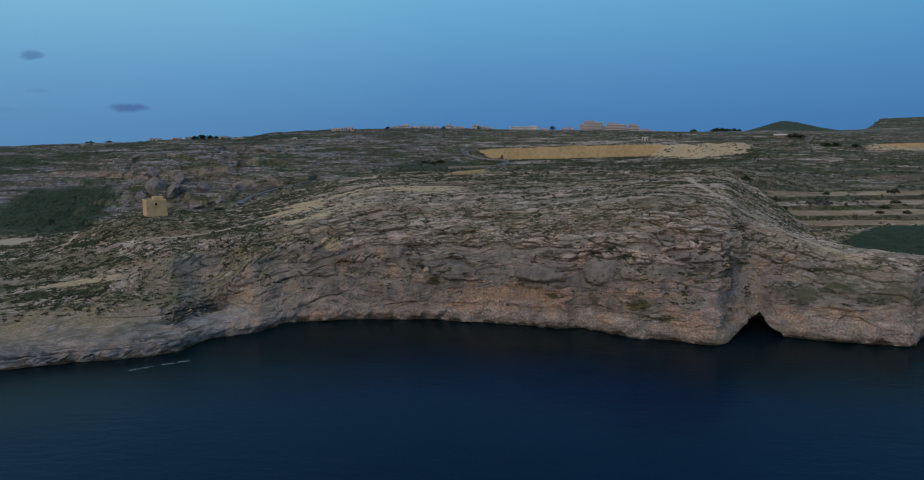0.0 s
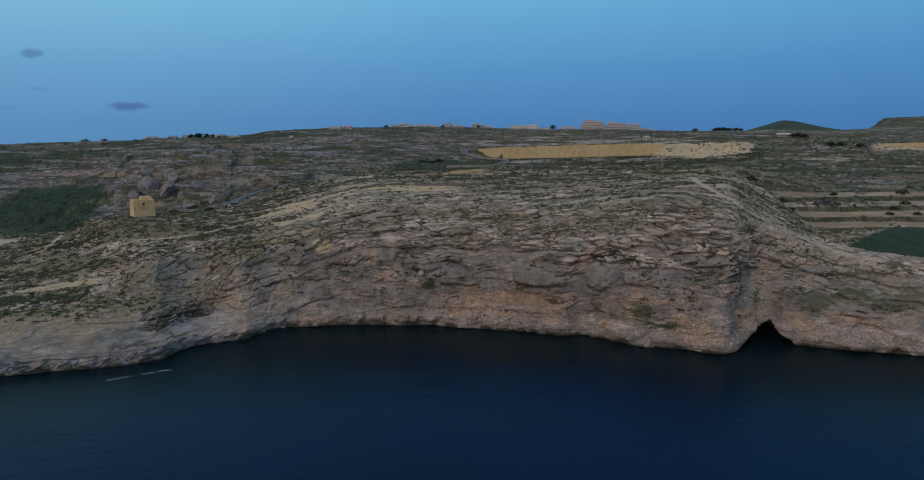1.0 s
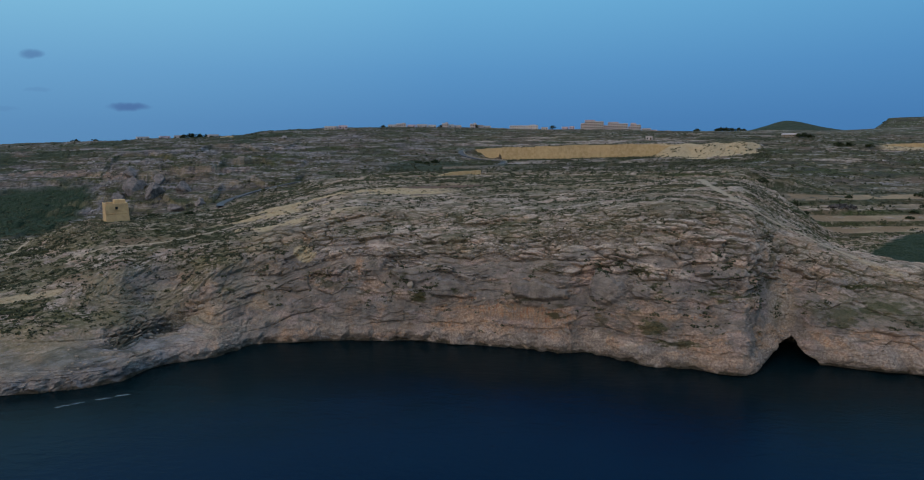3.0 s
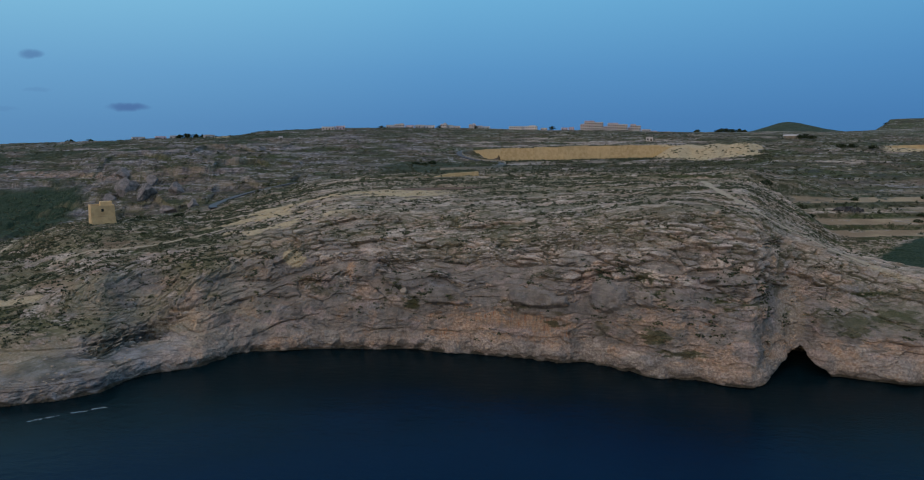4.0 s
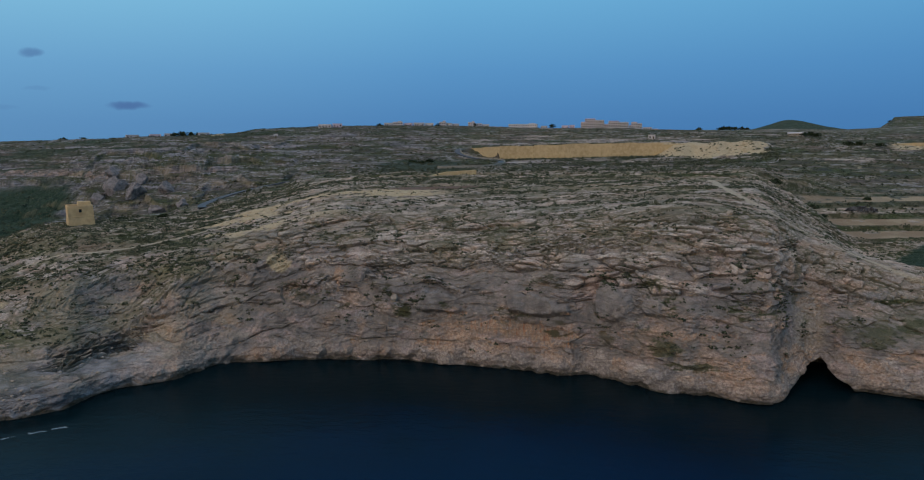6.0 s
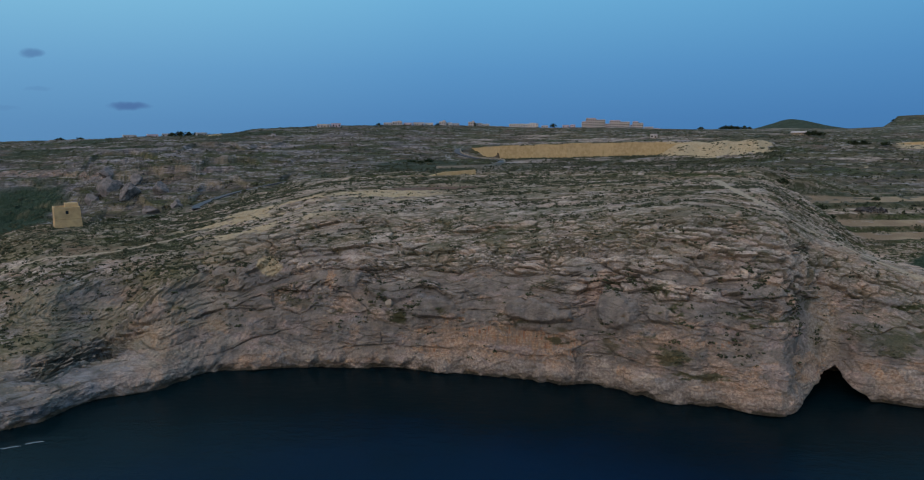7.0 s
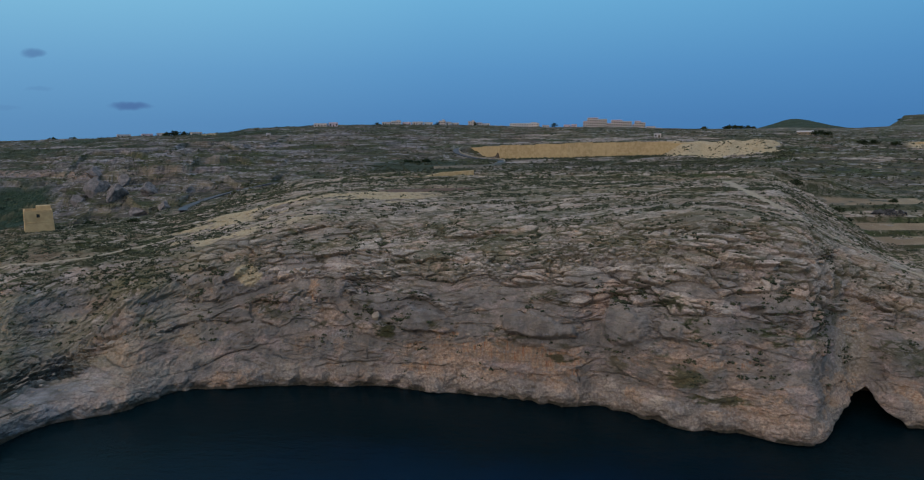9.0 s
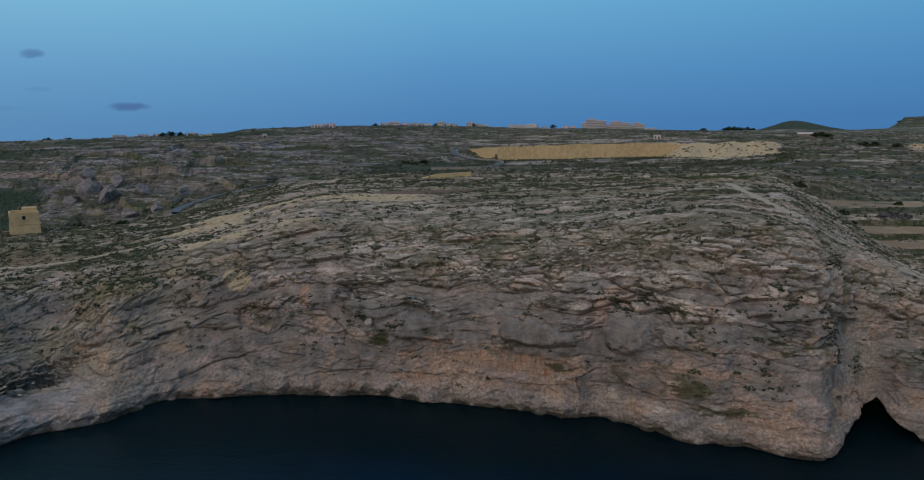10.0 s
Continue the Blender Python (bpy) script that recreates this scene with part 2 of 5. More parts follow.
    soil = n.mix(n.ramp(fine, 0.47, 0.64, 0.0, 0.8), soil, (0.090, 0.088, 0.044))
    soil = n.mix(n.ramp(n.noise(0.07, 4), 0.52, 0.64, 0.0, 0.7), soil, (0.20, 0.135, 0.088))
    c = n.mix(n.attribute("soil"), rock, n.mix(n.math("MULTIPLY", n.attribute("wild"), 0.7), soil, n.mix(n.ramp(n.noise(0.5, 4, (0.4, 1, 1)), 0.4, 0.6), (0.060, 0.055, 0.040), (0.145, 0.115, 0.085))))
    green = n.mix(n.ramp(grit, 0.4, 0.65), (0.030, 0.040, 0.016), (0.075, 0.085, 0.032))
    green = n.mix(n.ramp(big, 0.45, 0.6), green, (0.055, 0.052, 0.026))
    c = n.mix(n.attribute("green"), c, green)
    # thin ledges and dark grass lines along the far slopes, tinted blue for distance haze
    wild = n.attribute("wild")
    lines = n.noise(0.75, 6, (0.07, 0.07, 1.0), 0.66, 0.4)
    specks = n.noise(0.6, 5, (0.5, 0.5, 1.6), 0.65)
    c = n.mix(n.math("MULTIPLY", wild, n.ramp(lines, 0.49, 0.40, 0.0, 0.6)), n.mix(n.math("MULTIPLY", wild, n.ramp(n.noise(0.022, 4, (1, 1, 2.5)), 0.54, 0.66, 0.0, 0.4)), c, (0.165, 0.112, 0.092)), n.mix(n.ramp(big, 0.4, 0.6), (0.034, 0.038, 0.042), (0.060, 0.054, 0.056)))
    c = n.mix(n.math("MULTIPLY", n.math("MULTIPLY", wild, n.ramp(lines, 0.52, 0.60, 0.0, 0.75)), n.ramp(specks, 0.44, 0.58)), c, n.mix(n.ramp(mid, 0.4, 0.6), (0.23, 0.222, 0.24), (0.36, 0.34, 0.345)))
    c = n.mix(n.math("MULTIPLY", wild, n.ramp(specks, 0.46, 0.38, 0.0, 0.6)), c, (0.030, 0.034, 0.022))
    lush = n.mix(n.ramp(fine, 0.40, 0.62), (0.017, 0.034, 0.022), (0.038, 0.057, 0.034))
    c = n.mix(n.attribute("lush"), c, lush)
    sand = n.mix(n.ramp(fine, 0.35, 0.65), (0.34, 0.262, 0.155), (0.47, 0.385, 0.255))
    c = n.mix(n.attribute("sand"), c, sand)
    field = n.mix(n.ramp(n.noise(0.06, 4), 0.4, 0.62), (0.235, 0.165, 0.11), (0.35, 0.265, 0.175))
    c = n.mix(n.attribute("field"), c, n.mix(n.ramp(grit, 0.3, 0.7, 0.0, 0.35), field, (0.16, 0.14, 0.07)))
    c = n.mix(n.attribute("plough"), c, n.mix(n.ramp(fine, 0.35, 0.65), (0.115, 0.080, 0.062), (0.165, 0.115, 0.088)))
    c = n.mix(n.attribute("track"), c, n.mix(n.ramp(fine, 0.3, 0.7), (0.30, 0.25, 0.18), (0.42, 0.355, 0.265)))
    n.bump(n.math("ADD", n.math("MULTIPLY", fine, 0.8), n.math("SUBTRACT", n.math("MULTIPLY", grit, 0.4), n.math("MULTIPLY", seam, 0.35))), 0.8, 0.6)
    return n.colour(c)


def sea_material():
    n = Nodes("sea_water", 0.10, 0.07)
    n.bsdf.inputs["IOR"].default_value = 1.33
    n.put(n.bsdf.inputs["Specular Tint"], (0.08, 0.38, 1.0, 1.0))
    swell, chop, ripple = n.noise(0.05, 3, (1, 2.2, 1)), n.noise(0.35, 4, (1, 1.8, 1)), n.noise(1.6, 3, (1, 1.5, 1))
    h = n.math("ADD", n.math("MULTIPLY", swell, 1.0), n.math("ADD", n.math("MULTIPLY", chop, 0.6), n.math("MULTIPLY", ripple, 0.25)))
    n.bump(h, 0.26, 0.6)
    n.put(n.bsdf.inputs["Roughness"], n.ramp(n.noise(0.02, 3), 0.3, 0.7, 0.14, 0.24))
    # deep blue offshore, dark green-black towards the shore
    away = n.tree.nodes.new("ShaderNodeVectorMath")
    away.operation = "LENGTH"
    n.put(away.inputs[0], n.coord)
    reach = n.math("ADD", away.outputs["Value"], n.math("MULTIPLY", n.math("SUBTRACT", n.noise(0.03, 3), 0.5), 40.0))
    deep = n.mix(n.ramp(n.noise(0.012, 3), 0.35, 0.65), (0.0009, 0.0106, 0.0310), (0.0010, 0.0122, 0.0365))
    return n.colour(n.mix(n.ramp(reach, 124.0, 166.0), deep, (0.0016, 0.0082, 0.0112)))


def stone_material(name, light, dark, block=0.6):
    """Coursed building stone, far off."""
    n = Nodes(name, 0.9, 0.2)
    c = n.mix(n.ramp(n.noise(0.5, 5), 0.35, 0.65), dark, light)
    c = n.mix(n.ramp(n.cells(1.0 / block, (1, 1, 1.9), "F1", "Distance"), 0.2, 0.9, 0.0, 0.15), c, tuple(0.7 * v for v in dark))
    c = n.mix(n.math("MULTIPLY", n.random(), 0.35), c, tuple(1.12 * v for v in light))
    c = n.mix(n.ramp(n.noise(0.9, 4, (1, 1, 0.2)), 0.58, 0.75, 0.0, 0.5), c, tuple(0.55 * v for v in dark))
    n.bump(n.noise(4, 4), 0.4, 0.05)
    return n.colour(c)


def plain_material(name, a, b, scale=1.0, rough=0.8, specular=0.3):
    n = Nodes(name, rough, specular)
    n.bump(n.noise(scale * 4, 3), 0.2, 0.02)
    return n.colour(n.mix(n.ramp(n.noise(scale, 4), 0.35, 0.65), a, b))


def leaf_material(name, a, b, dry):
    n = Nodes(name, 0.85, 0.15)
    c = n.mix(n.island(), a, b)
    c = n.mix(n.ramp(n.noise(0.05, 3), 0.55, 0.68, 0.0, 0.7), c, dry)
    return n.colour(c)


LAND_MAT = land_material()
SEA_MAT = sea_material()
TOWER_MAT = stone_material("honey_limestone", (0.54, 0.385, 0.205), (0.43, 0.30, 0.16))
QUARRY_MAT = stone_material("sawn_quarry_stone", (0.47, 0.355, 0.20), (0.36, 0.265, 0.14), 1.2)
HOUSE_MATS = [stone_material("pale_house_stone", (0.47, 0.43, 0.43), (0.39, 0.355, 0.355)),
              stone_material("rose_render", (0.55, 0.44, 0.49), (0.47, 0.365, 0.41)),
              stone_material("cream_house_stone", (0.54, 0.51, 0.51), (0.45, 0.42, 0.41))]
GLASS_MAT = plain_material("dark_window", (0.02, 0.022, 0.026), (0.035, 0.038, 0.042), 1.0, 0.15, 0.5)
ASPHALT_MAT = plain_material("worn_asphalt", (0.034, 0.040, 0.054), (0.050, 0.057, 0.072), 0.8, 0.62, 0.4)
WALL_MAT = stone_material("pale_road_wall", (0.30, 0.265, 0.215), (0.21, 0.185, 0.145), 0.4)
RUBBLE_MAT = stone_material("rubble_wall", (0.27, 0.22, 0.16), (0.15, 0.125, 0.09), 0.4)
SHRUB_MAT = leaf_material("garrigue_leaves", (0.024, 0.034, 0.022), (0.085, 0.090, 0.050), (0.11, 0.10, 0.058))
TREE_MAT = leaf_material("tree_leaves", (0.015, 0.026, 0.012), (0.035, 0.050, 0.022), (0.05, 0.05, 0.025))
BARK_MAT = plain_material("bark", (0.06, 0.045, 0.03), (0.10, 0.08, 0.055), 3.0)
FOAM_MAT = plain_material("sea_foam", (0.20, 0.25, 0.29), (0.30, 0.36, 0.40), 1.0, 0.6)
STONE_MAT = stone_material("loose_limestone", (0.33, 0.275, 0.22), (0.23, 0.19, 0.15), 0.5)
CRAG_MAT = stone_material("grey_crag", (0.215, 0.19, 0.182), (0.085, 0.08, 0.083), 2.0)
GREY_LEAF_MAT = leaf_material("grey_twigs", (0.07, 0.068, 0.07), (0.13, 0.125, 0.125), (0.10, 0.09, 0.085))

# ---------------------------------------------------------------- relief of the land
# The land is described round a point on the sea: bearing in degrees, range in metres.
# COAST gives the range of the waterline, CLIFF the height so many metres inland of it,
# INLAND the height of the country behind at a given range.
COAST = np.array([
    (-75, 215), (-60, 200), (-47.7, 187), (-42.6, 181), (-39.6, 177), (-36.5, 175), (-34.6, 175.5), (-33, 181),
    (-31, 184), (-28, 184), (-26.2, 187.5), (-24.4, 191.5), (-20.5, 190.5), (-16.5, 188.5), (-12.4, 185.5),
    (-8, 182.5), (-4, 179.5), (0, 176), (3, 174), (4.5, 175.5), (7, 172), (10.9, 168.5), (13.3, 170), (15.2, 169),
    (16.8, 169.3), (17.9, 175), (18.6, 181), (19.4, 186.5), (20.4, 189.5), (21.2, 189), (22.2, 186), (23.3, 186.5), (25.4, 187),
    (27.5, 189), (30, 192), (31.4, 194), (32.2, 205), (34, 214), (40, 220), (50, 232), (75, 260)], float)
CLIFF_BEARING = np.array([-55, -46, -40, -36, -32, -27, -22, -17, -11, -5, 0, 5, 10, 14, 17, 20, 23, 27, 31, 38, 50], float)
CLIFF_IN = np.array([0, 1.5, 4, 8, 14, 22, 34, 50], float)
CLIFF = [[0.0] * 21]
CLIFF.append([2, 2.4, 2.8, 3.2, 3.0, 2.2, 3, 6, 8.5, 9.5, 10, 10, 9, 7, 6, 5, 5, 4, 4, 4, 4])
CLIFF.append([4, 4.0, 4.2, 4.4, 4.2, 4.0, 6, 11, 15, 16, 17, 17.5, 16, 13, 11, 11, 9, 7, 7, 7, 7])
CLIFF.append([6, 5.5, 5.4, 5.0, 4.5, 6.8, 10.5, 16.5, 20, 20.5, 21, 22, 21.5, 19, 17, 17, 13.5, 10.5, 10, 11, 11])
CLIFF.append([8.5, 8, 7.6, 5.8, 4.9, 12.5, 18, 23.5, 24.5, 25, 25.5, 27, 27, 25.5, 23.5, 22, 17.5, 14, 14, 15, 15])
CLIFF.append([10.5, 11, 11.5, 10.0, 9.5, 20, 25, 28.5, 28.5, 28.5, 29, 31, 32, 31, 28.5, 26, 22, 18, 18, 17, 17])
CLIFF.append([12, 13, 14.5, 15, 17, 24.5, 29.3, 32, 31.5, 31.5, 32, 34, 36, 34.5, 32, 29, 25, 21.5, 20.5, 19, 18])
CLIFF.append([12.5, 14, 16, 18.5, 23.5, 27.5, 32.4, 35.3, 34.5, 34, 35, 36.5, 38, 37.5, 35, 29.5, 24.5, 20, 19, 17, 17])
LAND_BEARING = np.array([-55, -46, -40, -34, -28, -22, -15, -8, 0, 6, 12, 16, 20, 24, 28, 34, 46], float)
LAND_RANGE = np.array([235, 270, 310, 360, 430, 520, 640, 800, 1100, 1500, 2600], float)
LAND = [[12, 14, 17, 23.5, 25.5, 30, 36, 35.5, 35.5, 37, 38.5, 36.5, 29, 23, 20.5, 19, 17]]
LAND.append([15, 17, 21, 28.5, 28.5, 33.5, 39, 38.5, 38.5, 39, 40, 39.5, 28, 16, 15.5, 15.5, 15])
LAND.append([18, 20, 20.5, 26, 27.6, 33.6, 39.5, 40, 39.5, 40, 40, 39.5, 30.5, 21, 20.5, 20.5, 17])
LAND.append([16, 16, 12, 13, 21.5, 31.6, 39, 40, 40, 40, 40.5, 41, 36, 27, 26.5, 26, 21])
LAND.append([6, 6, 6, 13, 22.5, 32.6, 40.5, 40, 40, 39.5, 39.5, 40.5, 39.5, 35.5, 33.5, 32.5, 29])
LAND.append([8, 8, 14, 33, 46, 47, 49, 46, 43, 42.5, 43, 47, 48, 46, 42, 40, 39])
LAND.append([25, 32, 38, 55, 60, 63, 66, 63, 60, 60, 58, 56, 54, 51, 47, 45, 44])
LAND.append([45, 55, 60, 64.5, 67, 75, 77, 75, 72, 70, 66, 63, 61, 58, 55, 54, 53])
LAND.append([58, 62, 63.5, 66, 69.5, 78, 84, 84, 80, 78, 73, 72.5, 72, 71, 73, 74, 70])
LAND.append([55, 60, 62, 65, 68, 80, 88, 89, 88, 84, 74, 72, 71, 69, 73, 74, 72])
LAND.append([55, 60, 64, 67, 70, 82, 92, 94, 90, 86, 78, 76, 74, 72, 78, 80, 76])


def smooth(a, b, x):
    t = np.clip((np.asarray(x, float) - a) / (b - a), 0, 1)
    return t * t * (3 - 2 * t)


def slopes(v, table):
    """Slopes of a table along its first axis, the middle ones averaged."""
    d = (table[1:] - table[:-1]) / (v[1:] - v[:-1])[:, None]
    m = np.zeros_like(table)
    m[1:-1] = np.where(d[1:] * d[:-1] > 0, 2 * d[1:] * d[:-1] / (d[1:] + d[:-1] + np.where(d[1:] + d[:-1] < 0, -1e-9, 1e-9)), 0)
    m[0], m[-1] = d[0], d[-1]
    return m


def hermite(p0, p1, m0, m1, h, t):
    return ((2 * t ** 3 - 3 * t * t + 1) * p0 + (t ** 3 - 2 * t * t + t) * h * m0
            + (3 * t * t - 2 * t ** 3) * p1 + (t ** 3 - t * t) * h * m1)


def sample(a, v, bearings, stations, table):
    """Smooth look-up of a height table at bearings a and stations v."""
    table = np.array(table, float)
    m = slopes(stations, table)
    j = np.clip(np.searchsorted(stations, v) - 1, 0, len(stations) - 2)
    h = stations[j + 1] - stations[j]
    t = np.clip((v - stations[j]) / h, 0, 1)
    i = np.clip(np.searchsorted(bearings, a) - 1, 0, len(bearings) - 2)
    last = len(bearings) - 1
    q = [hermite(table[j, k], table[j + 1, k], m[j, k], m[j + 1, k], h, t)
         for k in (np.clip(i - 1, 0, last), i, i + 1, np.clip(i + 2, 0, last))]
    w = bearings[i + 1] - bearings[i]
    wl = np.maximum(bearings[i] - bearings[np.clip(i - 1, 0, last)], 1e-6)
    wr = np.maximum(bearings[np.clip(i + 2, 0, last)] - bearings[i + 1], 1e-6)
    dl, dm, dr = (q[1] - q[0]) / wl, (q[2] - q[1]) / w, (q[3] - q[2]) / wr
    m0 = np.where(dl * dm > 0, 2 * dl * dm / (dl + dm + np.where(dl + dm < 0, -1e-9, 1e-9)), 0)
    m1 = np.where(dr * dm > 0, 2 * dr * dm / (dr + dm + np.where(dr + dm < 0, -1e-9, 1e-9)), 0)
    return hermite(q[1], q[2], m0, m1, w, np.clip((a - bearings[i]) / w, 0, 1))


def coast_range(a):
    b, r = COAST[:, 0], COAST[:, 1]
    m = slopes(b, r[:, None])[:, 0]
    i = np.clip(np.searchsorted(b, a) - 1, 0, len(b) - 2)
    w = b[i + 1] - b[i]
    return hermite(r[i], r[i + 1], m[i], m[i + 1], w, np.clip((a - b[i]) / w, 0, 1))


def land_height(a, r):
    """Height of the bare land at bearing a and range r (arrays)."""
    a, r = np.asarray(a, float), np.asarray(r, float)
    d = r - coast_range(a)
    w = smooth(26, 52, d)
    near = sample(a, np.clip(d, 0, 50), CLIFF_BEARING, CLIFF_IN, CLIFF)
    far = sample(a, np.clip(r, 235, 2600), LAND_BEARING, LAND_RANGE, LAND)
    z = near * (1 - w) + far * w
    # the quarry: a flat floor cut back to a straight face
    cut = smooth(-3.5, -3.1, a) * (1 - smooth(11.5, 14, a))
    face = 541.5
    floor = smooth(-9.0, -3.4, a) * (1 - smooth(11.5, 14, a))
    z = z + floor * smooth(470, 505, r) * (1 - smooth(face, face + 0.8 + 40 * (1 - smooth(-4.5, -3.2, a)), r)) * (42.8 + 0.17 * (a + 3) - z)
    z = z + cut * smooth(face, face + 0.8, r) * (1 - smooth(570, 640, r)) * (53.4 + 0.17 * (a + 3) - z)
    heap = smooth(9.6, 10.6, a) * (1 - smooth(17.2, 19.0, a + 0.012 * (560 - r))) * smooth(520, 548, r + 6 * np.sin(a * 2.3)) * (1 - smooth(575, 640, r))
    z = z + heap * (55.0 + 0.5 * np.sin(a * 3.1) - z) * 0.92
    # round hill and flat-topped hill on the skyline
    x, y = r * np.sin(np.radians(a)), r * np.cos(np.radians(a))
    hx, hy = 2000 * math.sin(radians(20.2)), 2000 * math.cos(radians(20.2))
    q = np.hypot((x - hx) / np.where(x < hx, 78, 108), (y - hy) / 130)
    q = np.sqrt(q * q + 0.05) - 0.2
    z = z + 41 * np.exp(-q ** 1.25) * smooth(1500, 1700, r)
    mesa = smooth(25.9, 26.9, a + 0.25 * np.sin(r / 60)) * smooth(1120, 1210, r)
    z = z + mesa * (11 + 7 * smooth(26.55, 26.85, a)) * (1 - smooth(1800, 2300, r))
    # broken scarps behind the valley
    hold = smooth(-44, -39, a) * (1 - smooth(-24, -17, a))
    for r0, lift, swing in ((452, 5.0, 14), (508, 4.5, 12), (585, 4.0, 18)):
        at = r - r0 - swing * np.sin(a * 0.9 + r0) - 0.4 * swing * np.sin(a * 2.7 + 2 * r0)
        z = z + hold * lift * (smooth(-4.5, 4.5, at) - smooth(-34, 34, at))
    # the knoll under the tower
    k = np.hypot((x + 160) / 26, (y - 232) / 20)
    z = np.maximum(z, z + (28.3 - z) * (1 - smooth(0.45, 1.5, k)))
    return z


def land_at(x, y):
    return float(land_height(np.array([math.degrees(math.atan2(x, y))]), np.array([math.hypot(x, y)]))[0])



def hash3(i, j, k, seed):
    """A steady pseudo-random number in 0..1 for whole-number cells."""
    h = (i.astype(np.int64) * 374761393 + j.astype(np.int64) * 668265263 + k.astype(np.int64) * 2147483647 + seed * 974711) & 0xFFFFFFFF
    h = ((h ^ (h >> 13)) * 1274126177) & 0xFFFFFFFF
    return ((h ^ (h >> 16)) & 0xFFFFFF).astype(np.float32) / 16777215.0


def value_noise(p, seed=0):
    i = np.floor(p)
    f = (p - i).astype(np.float32)
    f = f * f * (3 - 2 * f)
    i = i.astype(np.int64)
    out = 0
    for a in (0, 1):
        for b in (0, 1):
            for c in (0, 1):
                w = (f[:, 0] if a else 1 - f[:, 0]) * (f[:, 1] if b else 1 - f[:, 1]) * (f[:, 2] if c else 1 - f[:, 2])
                out = out + w * hash3(i[:, 0] + a, i[:, 1] + b, i[:, 2] + c, seed)
    return out


def fbm(p, octaves, seed=0, gain=0.5):
    out, amp, total = 0, 1.0, 0.0
    for o in range(octaves):
        out = out + amp * value_noise(p * 2.03 ** o + 17.1 * o, seed + o)
        total += amp
        amp *= gain
    return out / total


def blocks(p, seed=0, joint=0.30):
    """Rounded rock blocks: (0 in the joints .. 1 on a block, a number of its own for each block)."""
    base = np.floor(p).astype(np.int64)
    f1 = np.full(len(p), 9.0, np.float32)
    f2 = f1.copy()
    own = np.zeros(len(p), np.float32)
    for a in (-1, 0, 1):
        for b in (-1, 0, 1):
            for c in (-1, 0, 1):
                i, j, k = base[:, 0] + a, base[:, 1] + b, base[:, 2] + c
                r = hash3(i, j, k, seed)
                dx = i + r - p[:, 0]
                dy = j + hash3(i, j, k, seed + 1) - p[:, 1]
                dz = k + hash3(i, j, k, seed + 2) - p[:, 2]
                d = np.sqrt(dx * dx + dy * dy + dz * dz).astype(np.float32)
                near = d < f1
                f2 = np.where(near, f1, np.minimum(f2, d))
                own = np.where(near, r, own)
                f1 = np.where(near, d, f1)
    return smooth(0.0, joint, f2 - f1).astype(np.float32), own


def ledges(height, reach, thick, wide, seed):
    """Bedded rock in blocks: (push and rounding of each block, a number of its own, the gap below and beside it)."""
    b = height / thick + 0.42 * np.sin(height * 1.37 / thick)
    i = np.floor(b).astype(np.int64)
    o = np.zeros_like(i)
    f = (b - i).astype(np.float32)
    l = reach / (wide * (0.6 + 1.1 * hash3(i, o, o, seed))) + 7 * hash3(i, o, o, seed + 1)
    l = l + 0.3 * np.sin(l * 2.2 + i)
    j = np.floor(l).astype(np.int64)
    g = (l - j).astype(np.float32)
    own = hash3(i, j, o, seed + 2)
    sides = 1 - np.abs(2 * g - 1) ** 8
    rounding = smooth(0.0, 0.16, f) * (1 - 0.75 * smooth(0.55, 1.0, f) ** 2) * sides
    gap = np.maximum(smooth(0.20, 0.06, f), 0.55 * smooth(0.84, 0.98, np.abs(2 * g - 1)))
    return own - 0.5, rounding, own, gap


def near_line(x, y, line):
    """Distance of points to a line of ground points."""
    best = np.full(x.shape, 1e9, np.float32)
    for (ax, ay), (bx, by) in zip(line, line[1:]):
        t = np.clip(((x - ax) * (bx - ax) + (y - ay) * (by - ay)) / ((bx - ax) ** 2 + (by - ay) ** 2), 0, 1)
        best = np.minimum(best, np.hypot(x - ax - t * (bx - ax), y - ay - t * (by - ay)))
    return best


TRACKS = [
    (0.6, [(-150, 193), (-140.2, 198.8), (-131.8, 199.5), (-123.3, 205), (-116, 214), (-107.9, 222.7), (-99, 224), (-91.8, 222), (-77, 226), (-68, 232)]),
    (1.0, [(-184, 208), (-185.1, 211.7), (-188.3, 219.2), (-194, 229), (-198, 240)]),
    (1.2, [(-250, 212), (-228, 226), (-212, 236), (-199, 243), (-186, 246)]),
    (1.5, [(72, 300), (70.5, 287), (65.3, 262), (64.8, 245), (66.5, 231), (71.5, 220), (80.5, 216), (86, 206), (92, 197), (98, 192)]),
]
ROADS = [
    (2.0, [(-175, 341), (-181, 350), (-183, 360), (-180, 372), (-172, 382), (-160, 389), (-146, 394)]),
    (2.6, [(-58, 574), (-66, 562), (-64, 550), (-54, 541), (-43, 531), (-34, 516), (-28, 498), (-25, 480), (-28, 462), (-37, 447), (-50, 437), (-64, 432)]),
]
PARKING = (-213, 214)


def cut_zone(a, r):
    """Where the quarry floor and face lie."""
    return smooth(-4.6, -3.4, a) * (1 - smooth(13, 15, a)) * smooth(460, 490, r) * (1 - smooth(590, 640, r))


